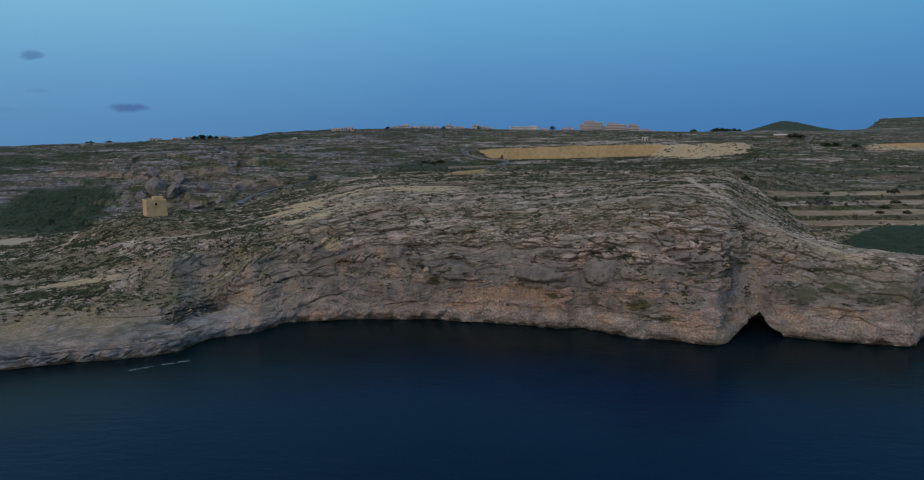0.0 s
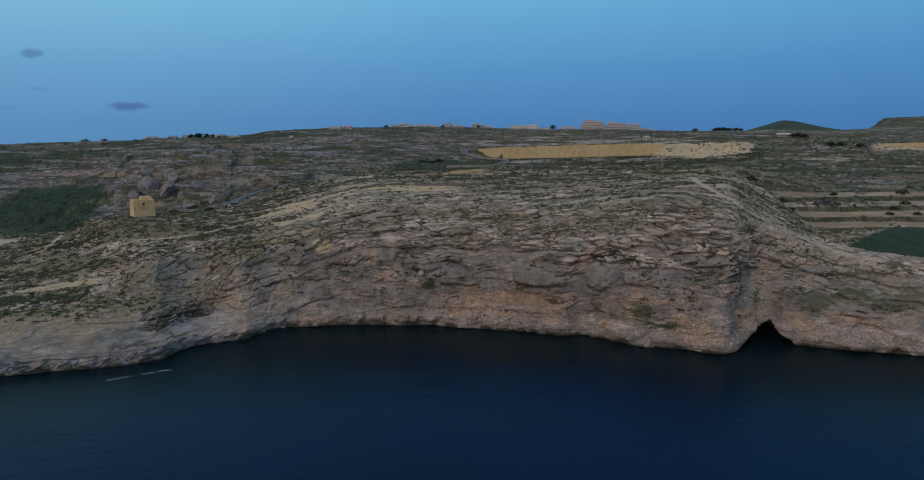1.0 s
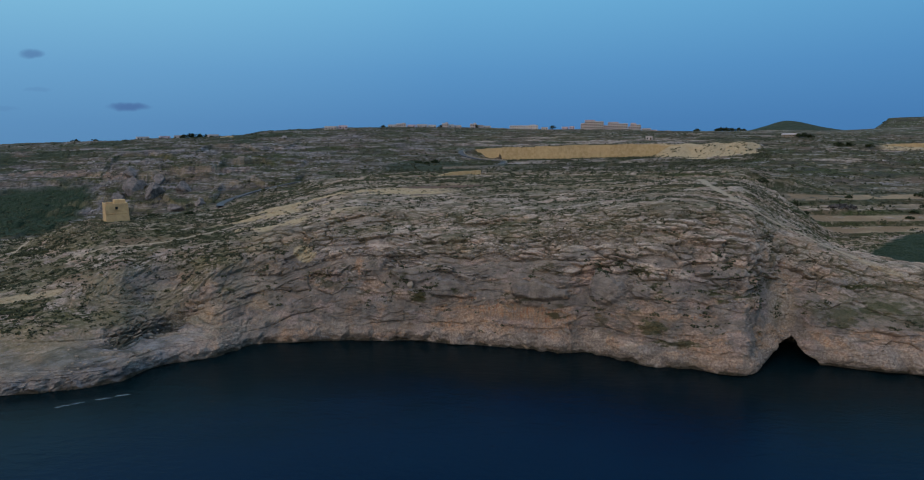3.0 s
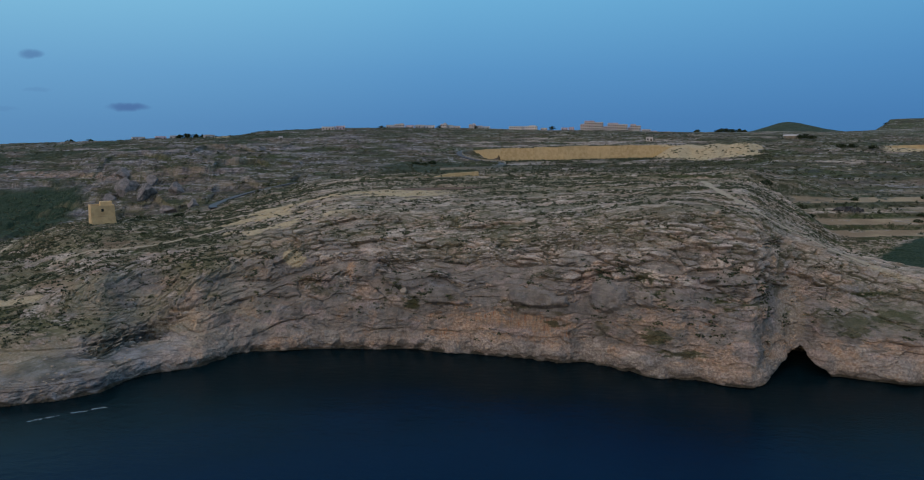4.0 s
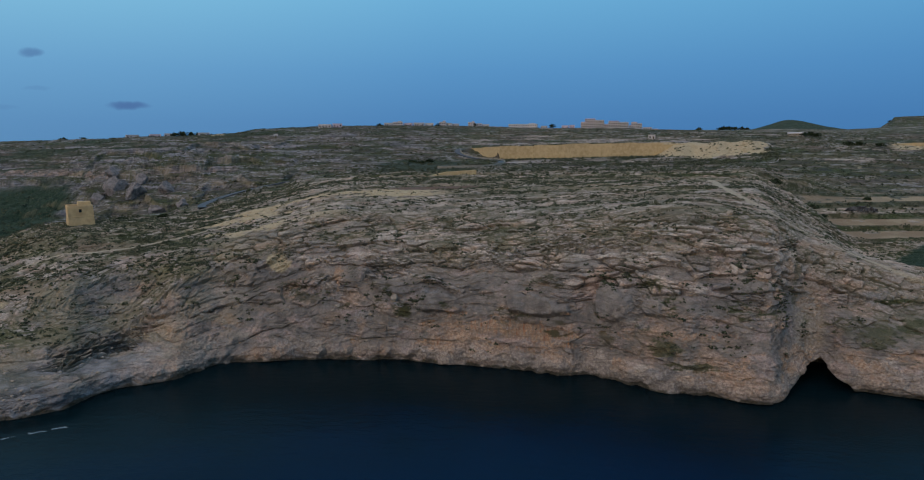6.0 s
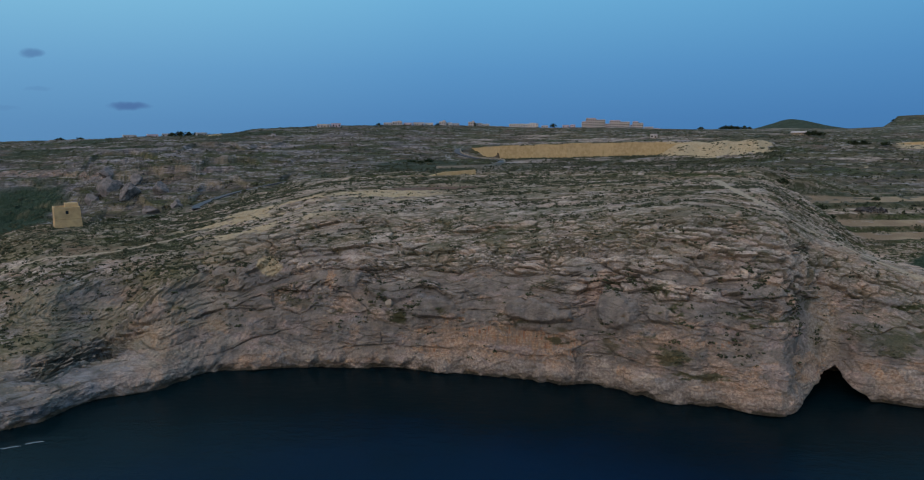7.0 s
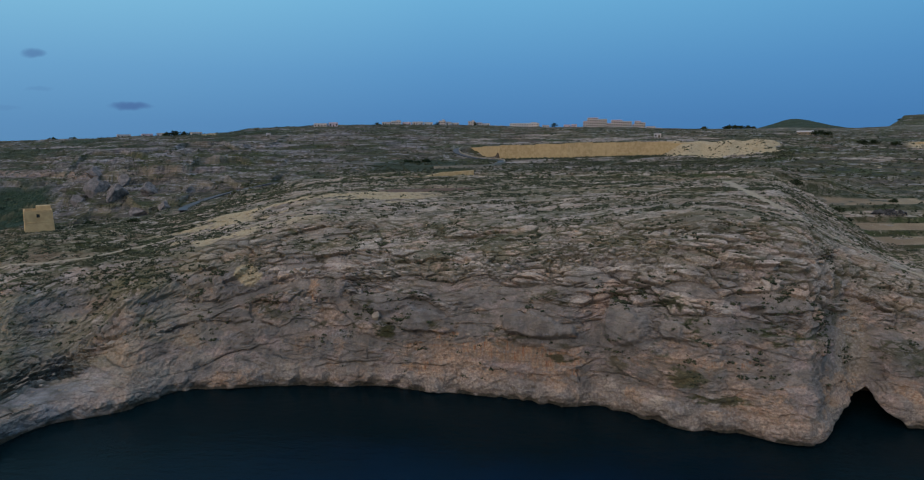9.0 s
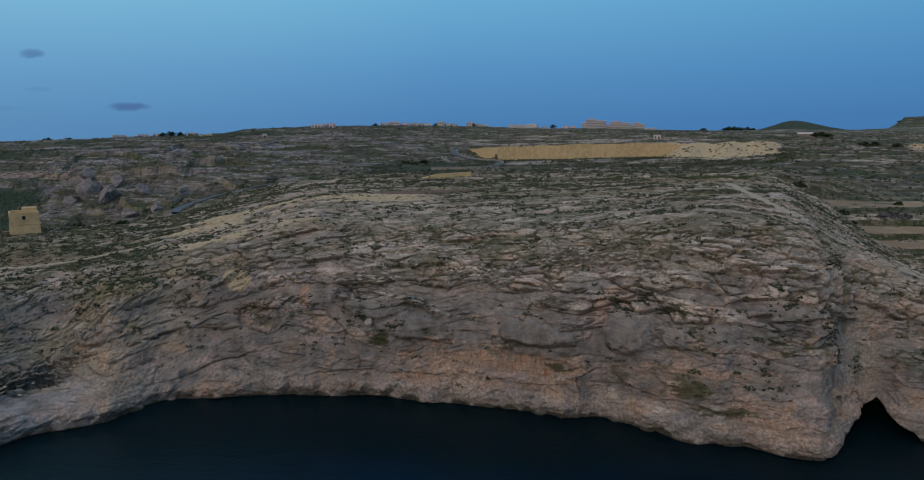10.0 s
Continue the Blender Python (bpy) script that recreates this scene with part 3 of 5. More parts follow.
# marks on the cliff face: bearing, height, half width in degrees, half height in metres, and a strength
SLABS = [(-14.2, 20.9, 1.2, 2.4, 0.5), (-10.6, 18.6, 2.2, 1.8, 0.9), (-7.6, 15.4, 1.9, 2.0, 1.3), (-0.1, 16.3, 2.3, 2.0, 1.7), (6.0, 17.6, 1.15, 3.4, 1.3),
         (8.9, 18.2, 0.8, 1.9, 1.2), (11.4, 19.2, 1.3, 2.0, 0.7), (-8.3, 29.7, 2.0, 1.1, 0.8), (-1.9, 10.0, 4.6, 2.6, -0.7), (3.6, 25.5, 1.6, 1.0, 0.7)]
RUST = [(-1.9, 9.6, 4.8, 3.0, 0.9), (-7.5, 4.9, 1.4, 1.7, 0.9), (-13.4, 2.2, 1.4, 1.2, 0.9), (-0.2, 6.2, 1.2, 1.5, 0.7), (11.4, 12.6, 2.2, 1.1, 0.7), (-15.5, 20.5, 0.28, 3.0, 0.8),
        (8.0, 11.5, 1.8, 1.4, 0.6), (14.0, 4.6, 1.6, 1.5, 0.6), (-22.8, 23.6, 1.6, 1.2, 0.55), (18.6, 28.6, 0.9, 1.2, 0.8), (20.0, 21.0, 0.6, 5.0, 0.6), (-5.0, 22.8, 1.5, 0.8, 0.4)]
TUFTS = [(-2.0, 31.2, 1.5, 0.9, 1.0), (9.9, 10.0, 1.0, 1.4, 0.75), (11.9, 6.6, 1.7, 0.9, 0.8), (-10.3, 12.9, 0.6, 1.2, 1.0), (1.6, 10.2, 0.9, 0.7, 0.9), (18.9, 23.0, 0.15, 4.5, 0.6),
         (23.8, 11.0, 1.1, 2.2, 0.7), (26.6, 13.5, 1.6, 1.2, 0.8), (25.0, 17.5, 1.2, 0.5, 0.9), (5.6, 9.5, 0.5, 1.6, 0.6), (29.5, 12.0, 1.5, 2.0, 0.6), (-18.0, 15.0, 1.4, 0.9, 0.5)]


def marks(rows, a, z, edge):
    """The strongest of a list of soft-edged patches at bearings a and heights z, and their sum."""
    best, total = np.zeros(len(a), np.float32), np.zeros(len(a), np.float32)
    for a0, z0, da, dz, much in rows:
        u, w = (a - a0) / da, (z - z0) / dz
        k = smooth(1.25, 0.75, np.sqrt(u * u + w * w) + edge)
        best, total = np.maximum(best, abs(much) * k), total + much * k
    return best, total


def ground():
    bearings = np.concatenate([np.linspace(-75, -46, 40)[:-1], np.arange(-46, -34, 0.085), np.arange(-34, -22, 0.062), np.arange(-22, 16.4, 0.085), np.arange(16.4, 20.6, 0.036), np.arange(20.6, 24, 0.06), np.arange(24, 32, 0.085), np.linspace(32, 75, 50)])
    steps = np.concatenate([np.linspace(0, 2, 64)[:-1], np.linspace(2, 5, 46)[:-1], np.linspace(5, 14, 72)[:-1], np.arange(14, 50, 0.26), np.arange(50, 110, 0.42)])
    rings = np.concatenate([np.arange(0, 165, 0.8), np.arange(165, 420, 1.7), np.arange(420, 1000, 6), np.geomspace(1000, 4300, 45)])
    # near rows follow the shore, far rows run at steady ranges
    a = bearings[None, :]
    shore = coast_range(bearings)[None, :]
    low = np.concatenate([[-1.2, -0.8, -0.4], steps])[:, None]
    near_r = shore + low
    start = near_r[-1:, :]
    far_goal = 300 + rings[:, None]
    t = np.clip(rings[:, None] / 120, 0, 1)
    far_r = (start + 0.42 + rings[:, None]) * (1 - t) + (far_goal + 0.42) * t
    r = np.concatenate([near_r, far_r], axis=0)
    rows, cols = r.shape
    a = np.broadcast_to(a, r.shape)
    z = land_height(a.ravel(), r.ravel()).reshape(r.shape)
    d = r - shore
    z = np.where(d < 0, d * 3.5, z)
    x, y = r * np.sin(np.radians(a)), r * np.cos(np.radians(a))

    # slope of the bare land, for what grows and breaks where
    gz = np.gradient(z, axis=0) / np.maximum(np.gradient(r, axis=0), 1e-3)
    steep = smooth(0.30, 0.95, gz)
    broken = smooth(0.16, 0.45, gz) * (1 - smooth(250, 300, r))
    X, Y, Z, A, R, D, S, brk = [v.ravel() for v in (x, y, z, a, r, d, steep, broken)]
    # outward normals of the bare land
    tx, ty, tz = (np.gradient(v, axis=1) for v in (x, y, z))
    ux, uy, uz = (np.gradient(v, axis=0) for v in (x, y, z))
    normal = np.stack([(ty * uz - tz * uy).ravel(), (tz * ux - tx * uz).ravel(), (tx * uy - ty * ux).ravel()], 1)
    normal *= np.sign(normal[:, 2:] + 1e-9)
    normal /= np.linalg.norm(normal, axis=1)[:, None] + 1e-9
    P = np.stack([X, Y, Z], 1)

    # terraced fields in the valley, soft ledges on the far slopes
    v = Y - 0.10 * (X - 130) + 18 * (fbm(P / 50, 3, 5) - 0.5) + 5 * (fbm(P / 9, 2, 6) - 0.5)
    rim = 17.2 + np.clip(330 - v, -60, 80) * 0.09
    fields = smooth(0.0, 2.2, A - rim) * smooth(262, 282, v) * (1 - smooth(336, 352, v))
    level = np.interp(v, [255, 265, 281, 300, 325, 350, 390, 430], [14.5, 16.2, 19, 23, 27.5, 31.5, 36.4, 39])
    lift = 3.1
    u = level / lift
    fr = u - np.floor(u)
    stepped = lift * (np.floor(u) + smooth(0.74, 0.97, fr))
    tread = 1 - smooth(0.60, 0.72, fr) + smooth(0.97, 1.0, fr)
    Z = Z + fields * (level + 0.42 * (stepped + 0.3 * lift - level) - Z)
    ledge = smooth(320, 400, R) * (1 - fields) * (1 - smooth(1000, 1300, R)) * (1 - smooth(-6, -5, A) * (1 - smooth(18, 20, A)) * smooth(455, 500, R) * (1 - smooth(590, 650, R)))
    high = 5.2
    w2 = Z + 5 * (fbm(P * (1 / 120, 1 / 120, 0.02), 3, 9) - 0.5)
    w2 = w2 + 2.5 * (fbm(P / 35, 2, 10) - 0.5)
    fr2 = w2 / high - np.floor(w2 / high)
    Z = Z + ledge * smooth(0.36, 0.56, fbm(P / 60, 3, 19)) * 0.6 * (high * (np.floor(w2 / high) + smooth(0.55, 0.95, fr2)) - w2 + high * 0.25)
    riser = ledge * smooth(0.5, 0.6, fr2) * (1 - smooth(0.93, 1.0, fr2))

    # ways across the land lie smooth
    track = np.zeros(len(X), np.float32)
    for width, line in TRACKS:
        track = np.maximum(track, 1 - smooth(width * 0.7, width * 1.3, near_line(X, Y, line) + 0.8 * (fbm(P / 2.0, 2, 3) - 0.5)))
    park = 1 - smooth(0.8, 1.1, np.hypot((X - PARKING[0]) / 8, (Y - PARKING[1]) / 6) + 0.5 * (fbm(P / 8, 2, 4) - 0.5))
    track = np.maximum(track, park)

    road = np.zeros(len(X), np.float32)
    for width, line in ROADS:
        road = np.maximum(road, 1 - smooth(width + 0.5, width + 5, near_line(X, Y, line)))
    bare = land_height(A, R)
    Z = Z * (1 - road) + bare * road

    # rock blocks
    m = (D > -2) & (R < 480)
    s, am, zm, rm, dm = S[m], A[m], Z[m], R[m], D[m]
    Q = np.stack([X[m], Y[m], zm], 1)
    rag = fbm(Q / 2.6, 3, 27) - 0.5
    w1, w2b = fbm(Q / 7, 3, 21) - 0.5, fbm(Q / 7, 3, 22) - 0.5
    arc = np.radians(am) * rm
    west = 1 - smooth(-27, -20, am)                                # tilted beds run down to the low spit
    bed = zm + 0.20 * s * np.maximum(0, -(arc + 66)) + 3.0 * (fbm(Q / 26, 3, 61) - 0.5) + 0.5 * rag
    edge = np.maximum(s, brk[m])
    flat = 1 - edge
    near = 1 - smooth(300, 335, rm)
    broad = 1 + 0.5 * flat
    bl, own_l = blocks(np.stack([(arc + 6 * w1) / (15 * broad), (rm + 3 * w2b) / 7, (bed + 1.6 * w2b) / 3.0], 1), 31, 0.16)
    bm_, own_m = blocks(np.stack([(arc + 3 * w1 + 1.6 * rag) / 6.2, (rm + 1.5 * w2b) / 3.4, (bed + 0.9 * w1) / 1.45], 1), 41, 0.22)
    bs, own_s = blocks(np.stack([(arc + 1.2 * rag) / (2.0 * broad), rm / 1.5, bed / 0.7], 1), 51, 0.3)
    b4, own4 = blocks(np.stack([(arc + 4 * w1) / 8.0, (rm + 2 * w2b) / 2.6, bed / 3.0], 1), 43, 0.3)
    # long beds on the tilted western side
    push_b, round_b, own_b, gap_b = ledges(bed - 0.9 * rag, arc + 3 * w1, 3.4, 24.0, 45)
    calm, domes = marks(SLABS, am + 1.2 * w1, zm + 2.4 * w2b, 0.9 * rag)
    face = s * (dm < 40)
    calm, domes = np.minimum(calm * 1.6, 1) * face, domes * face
    smooth_bits = smooth(0.36, 0.28, own_l) * s * (1 - 0.8 * west) * smooth(7, 11, zm)      # whole blocks left smooth
    calm = np.maximum(calm, 0.85 * smooth_bits)
    high = smooth(14, 20, bed)
    wash = (1 - smooth(3.5, 7.5, zm + 4 * w1)) * (1 - west)        # smoothed by the waves
    rugged = edge * (1 - 0.9 * calm) * (0.25 + 0.75 * high) * (1 - 0.8 * wash) * (1 - 0.6 * west)
    knolls = fbm(Q * (1 / 18, 1 / 9, 1 / 18), 3, 81)
    rocky = 0.3 + 0.7 * smooth(0.40, 0.56, knolls)
    quiet = (1 - track[m]) * (1 - road[m]) * (1 - fields[m] * 0.95) * (1 - 0.7 * smooth(335, 420, rm))
    climb = np.abs(np.gradient(z, axis=1)).ravel()[m]
    ok = 1 - smooth(0.25, 0.8, climb)
    lie = flat * quiet * near * rocky
    open_l = smooth(0.42, 0.58, fbm(Q / 11, 2, 62))                # joints gape in some places and close in others
    open_m = smooth(0.40, 0.58, fbm(Q / 5.5, 2, 63))
    small = smooth(0.46, 0.60, fbm(Q / 8, 3, 64))
    big_w = s * (1 - 0.7 * west) * (1 - 0.7 * wash) * (0.3 + 0.7 * ok) * (0.4 + 0.6 * high) * (1 - 0.85 * calm) + 0.45 * brk[m] * (1 - s) * (1 - 0.8 * west)
    out = big_w * ((own_l - 0.5) * 2.6 + (bl - 1) * 0.55 * open_l)
    out += (rugged * ok + 0.55 * lie) * ((own_m - 0.5) * 1.1 + (bm_ - 1) * 0.8 * open_m) * (1 - 0.45 * small)
    out += (rugged * ok * (0.15 + 0.85 * small) + 0.6 * lie * (0.3 + 0.7 * small)) * ((own_s - 0.5) * 0.6 + (bs - 1) * 0.36)
    out += west * s * ok * smooth(3.5, 6, zm) * (push_b * 1.6 + (round_b - 0.7) * 0.9) * (0.35 + 0.65 * open_l)
    out += domes * 1.1
    out += s * ((fbm(Q / 22, 3, 72) - 0.5) * (4.0 - 2.0 * west) + rag * 0.9 * (1 - 0.75 * calm) + (fbm(Q / 1.1, 3, 73, 0.65) - 0.5) * 0.95 * (1 - 0.72 * calm))
    out += brk[m] * (1 - s) * ((fbm(Q / 9, 3, 75) - 0.5) * 2.0)
    # buttresses in the lower cliff and scalloped lumps along its foot
    out += s * (1 - 0.8 * high) * (1 - 0.7 * west) * (fbm(np.stack([arc / 5.5, 0 * arc, zm / 16], 1), 3, 74) - 0.5) * 2.6
    lumps, _ = blocks(np.stack([(arc + 2 * w1) / 6.5, 0 * arc + 0.5, (zm + w2b) / 9], 1), 47, 0.55)
    out += s * (1 - smooth(2.5, 6.0, zm)) * ((lumps - 0.5) * 1.3 + 0.6) * (1 - 0.5 * west)
    # rubble at the back of the spit
    rub = np.exp(-((am + 32.6) / 2.8) ** 4 - ((dm - 16.5) / 4.5) ** 4)
    out += rub * ((own_s - 0.5) * 1.7 + (own_m - 0.5) * 1.6 + (bs - 1) * 0.5)
    # hollow under the brow where the beds are broken away, its rock toned darker and greyer
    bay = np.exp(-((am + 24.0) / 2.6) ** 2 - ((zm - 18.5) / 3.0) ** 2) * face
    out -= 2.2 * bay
    # flutes beside the gully
    out += face * np.exp(-((am - 25.2) / 1.3) ** 4 - ((zm - 19.0) / 1.6) ** 4) * 0.5 * np.sin(arc * 4.2 + 2 * rag)
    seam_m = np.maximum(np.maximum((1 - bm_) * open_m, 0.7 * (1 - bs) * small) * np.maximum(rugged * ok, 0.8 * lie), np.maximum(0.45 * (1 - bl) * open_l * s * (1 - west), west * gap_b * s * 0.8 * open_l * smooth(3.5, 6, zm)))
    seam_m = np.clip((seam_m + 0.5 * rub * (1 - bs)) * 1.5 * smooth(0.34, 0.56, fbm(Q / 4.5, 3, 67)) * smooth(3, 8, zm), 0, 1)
    up = flat * quiet * (fbm(Q / 5, 3, 91) - 0.5) * 0.8 + flat * quiet * (1 - near) * rocky * ((b4 - 0.5) * 0.7 + (own4 - 0.5) * 1.4)
    fade = smooth(-1.0, 0.3, dm)
    push, rise = np.zeros(len(X)), np.zeros(len(X))
    push[m], rise[m] = out * fade, up * fade
    tone = np.full(len(X), 0.5, np.float32)
    tone[m] = np.where(edge > 0.35, 0.3 * own_l + 0.4 * own_m + 0.3 * own_s, np.where(near > 0.5, 0.5 * own_m + 0.5 * own_s, own4))
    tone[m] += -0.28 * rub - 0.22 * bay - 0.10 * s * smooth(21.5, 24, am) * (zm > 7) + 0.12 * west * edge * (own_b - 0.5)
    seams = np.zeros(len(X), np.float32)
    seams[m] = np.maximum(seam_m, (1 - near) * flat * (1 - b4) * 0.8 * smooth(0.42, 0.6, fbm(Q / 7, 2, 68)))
    block1, block2, calm_all, rust_all, tuft_all, pale_all = (np.zeros(len(X), np.float32) for _ in range(6))
    block1[m], block2[m] = np.where(near > 0.5, bm_, b4), bs
    spread = 1.5 * rag + 1.0 * w1 + 0.9 * (own_s - 0.5) + 0.5 * (own_m - 0.5)
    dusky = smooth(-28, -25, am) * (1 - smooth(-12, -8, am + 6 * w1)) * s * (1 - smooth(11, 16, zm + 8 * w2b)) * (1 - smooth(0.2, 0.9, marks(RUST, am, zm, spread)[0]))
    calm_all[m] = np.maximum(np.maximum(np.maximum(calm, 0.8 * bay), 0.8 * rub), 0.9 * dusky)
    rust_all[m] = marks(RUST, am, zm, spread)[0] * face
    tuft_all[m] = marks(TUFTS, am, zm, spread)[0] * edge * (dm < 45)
    wall = np.exp(-((am - 19.5) / 0.95) ** 4 - ((zm - 10) / 9.5) ** 4) * face
    pale_all[m] = np.maximum(np.maximum(s * (1 - 0.75 * dusky) * (1 - smooth(2.0, 6.0, zm + 5 * w1 - 2.0 * (am > 12))), 0.9 * wall), s * smooth(22, 24, am) * (1 - smooth(4, 9, zm + 6 * w1)))

    far = (R >= 480) & (R < 950)
    F = np.stack([np.radians(A[far]) * 600, R[far], Z[far]], 1)
    F = F + (fbm(F / 18, 2, 25) - 0.5)[:, None] * (14, 14, 2)
    bf, of = blocks(F / (22, 9, 2.6), 35, 0.2)
    rise[far] = (1 - road[far]) * (1 - cut_zone(A[far], R[far])) * ((bf - 0.6) * 0.6 + (of - 0.5) * 1.1)
    bg, og = blocks(F / (7.5, 4.0, 1.3), 37, 0.25)
    crag = smooth(-43, -39, A[far]) * (1 - smooth(-27, -22, A[far])) * (1 - smooth(545, 600, R[far]))
    rise[far] += (1 - road[far]) * (1 - cut_zone(A[far], R[far])) * ((bg - 0.6) * 0.3 + (og - 0.5) * 0.4) * (1 + 0.6 * crag)
    bh, oh = blocks(F / (26, 17, 9), 39, 0.3)
    rise[far] += crag * ((bh - 0.6) * 1.3 + (oh - 0.5) * 2.0)
    tone[far] = 0.45 * of + 0.4 * og + 0.15 * oh
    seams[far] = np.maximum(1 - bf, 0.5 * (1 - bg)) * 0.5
    block1[far], block2[far] = np.minimum(bf, 0.3 + 0.7 * bg), of

    # outward from the cliff, upward on the flat
    level_out = np.hypot(normal[:, 0], normal[:, 1]) + 1e-6
    steeper = np.maximum(level_out, 0.35)
    nx, ny, nz = normal[:, 0] / steeper * np.minimum(level_out / 0.35, 1), normal[:, 1] / steeper * np.minimum(level_out / 0.35, 1), normal[:, 2] * 0.8
    rise = rise + (1 - road) * (R > 480) * (fbm(P / (30, 30, 30), 5, 15) - 0.5) * (2.0 - 1.4 * cut_zone(A, R))
    X2, Y2, Z2 = X + nx * push, Y + ny * push, Z + nz * push + rise

    # wave-cut foot, and the sea cave in the gully
    foot = (1 - smooth(0.4, 2.4, Z2)) * (0.5 + fbm(P / 6, 2, 101))
    mouth = 5.8 * np.clip(1 - np.abs(A - 20.55) / np.where(A < 20.55, 2.3, 2.0), 0, 1) ** 0.7
    deep = np.where((Z2 < mouth) & (D < 14), 15.0 * smooth(0, 1.2, mouth - Z2), 0)
    niche = np.exp(-((A - 18.35) / 0.75) ** 4) * (R < 225) * (R > 195)
    deep = deep + niche * 3.2 * smooth(27.0, 27.8, Z2) * (1 - smooth(28.9, 29.2, Z2)) - niche * 1.2 * smooth(29.2, 29.5, Z2) * (1 - smooth(30.4, 31.5, Z2))
    inward = foot * 0.9 * (D < 6) + deep * (D < 45)
    X2, Y2 = X2 + inward * np.sin(np.radians(A)), Y2 + inward * np.cos(np.radians(A))

    # what covers the land
    n1, n2, n3 = fbm(P * (1 / 26, 1 / 15, 1 / 20), 4, 111), fbm(P / 4.5, 3, 121), fbm(P / 70, 3, 131)
    n4 = fbm(np.stack([(X * 0.97 + Y * 0.22) / 30, (Y * 0.97 - X * 0.22) / 4.8, Z / 20], 1), 4, 161)
    n5 = fbm(np.stack([X / 55, Y / 11, Z / 9], 1), 5, 171)
    contour = Z + 4 * (fbm(P / 45, 2, 181) - 0.5)                    # bands that follow the hillsides round
    n6 = fbm(np.stack([np.radians(A) * 12, R / 70, contour / 1.9], 1), 3, 182)
    n7 = fbm(np.stack([np.radians(A) * 35, R / 30, contour / 1.1], 1), 2, 183)
    hollow = 1 - smooth(0.25, 0.8, np.minimum(block1, 0.25 + block2))
    drift = fbm(np.stack([(X * 0.92 + Y * 0.38) / 26, (Y * 0.92 - X * 0.38) / 7, Z / 20], 1), 4, 141)
    sand_area = np.exp(-((A + 17) / 8.5) ** 2 - ((R - 256 - (A + 19) * 1.6) / 26) ** 2)
    sand = smooth(0.525, 0.575, 0.62 * drift + 0.28 * n2 + 0.10 * sand_area) * smooth(0.10, 0.35, sand_area) * (1 - S)
    bank = np.exp(-((A + 42) / 5.0) ** 2 - ((R - 217 + (A + 41) * 1.5) / 3.0) ** 2)
    sand = np.maximum(sand, smooth(0.40, 0.62, bank + 0.9 * (n2 - 0.5)) * 0.8)
    scar = np.exp(-((A + 20.3 + 0.10 * (Z - 24)) / 1.0) ** 2 - ((Z - 23.8) / 3.0) ** 2 - ((R - 206) / 8) ** 2)
    sand = np.maximum(sand, 0.95 * smooth(0.36, 0.54, scar + 0.5 * (fbm(P / 2.2, 3, 151) - 0.5)))
    alcove = np.exp(-((A - 19.7) / 1.0) ** 2 - ((Z - 15) / 10) ** 4) * S * (D < 30)
    sand = np.maximum(sand, 0.18 * smooth(0.35, 0.7, alcove + 0.8 * (n2 - 0.5)))
    spoil = smooth(0.40, 0.54, np.exp(-((A - 14.0) / 4.3) ** 6 - ((R - 540) / 34) ** 6) + 1.1 * (n2 - 0.5) + 0.6 * (n1 - 0.5))
    sand = np.maximum(sand, spoil)
    pit2 = smooth(26.0, 27.0, A) * smooth(640, 655, R) * (1 - smooth(725, 745, R))
    sand = np.maximum(sand, pit2 * smooth(0.3, 0.5, n2))
    near_land = 1 - smooth(330, 470, R)
    soil = (1 - S) * np.clip(smooth(0.40, 0.60, 0.6 * n1 + 0.4 * n2) * 0.75 + hollow * 0.5 * (R < 480), 0, 1) * 0.95
    soil = np.where(R > 340, np.maximum(soil, smooth(340, 420, R) * (0.15 + 0.8 * smooth(0.44, 0.56, 0.5 * n6 + 0.5 * n5)) * (1 - 0.8 * riser)), soil)
    green = (1 - S) * smooth(0.52, 0.60, 0.50 * n4 + 0.30 * n2 + 0.13 * hollow + 0.14 * n3)
    east = smooth(21.0, 23, A)
    westland = (1 - smooth(-27, -20, A)) * (R < 330)
    soil = np.maximum(soil, westland * (1 - S) * smooth(0.40, 0.51, 0.4 * n1 + 0.6 * n2) * 0.85 * smooth(6, 11, Z))
    green = np.maximum(green, S * smooth(0.60, 0.68, 0.70 * n2 + 0.18 * hollow + 0.15 * east) * smooth(8, 15, Z) * 0.85)
    spray = smooth(4, 13, Z)
    shoulder = smooth(6, 14, D) * (1 - smooth(55, 95, D)) * smooth(-27, -19, A)      # swept rock along the brow
    green = green * (0.15 + 0.85 * spray) * (1 - 0.4 * shoulder)
    soil = soil * (0.35 + 0.65 * spray) * (1 - 0.55 * shoulder)
    east_side = smooth(14, 20, A)
    top_side = smooth(560, 700, R)
    far_green = smooth(0.455, 0.525, 0.34 * n5 + 0.36 * n6 + 0.16 * n7 + 0.16 * n3 + 0.05 * east_side + 0.05 * top_side - 0.012) * (1 - 0.25 * riser)
    green = green * near_land + far_green * (1 - near_land)
    lush = smooth(0.35, 0.6, np.exp(-((A + 41) / 5.0) ** 2 - ((R - 520) / 85) ** 2) + 0.4 * (n1 - 0.5))
    meadow = smooth(25.0, 25.4, A - 0.075 * (R - 272) + 0.8 * (n2 - 0.5)) * smooth(240, 250, R) * (1 - smooth(322, 330, R))
    lush = np.maximum(lush, meadow)
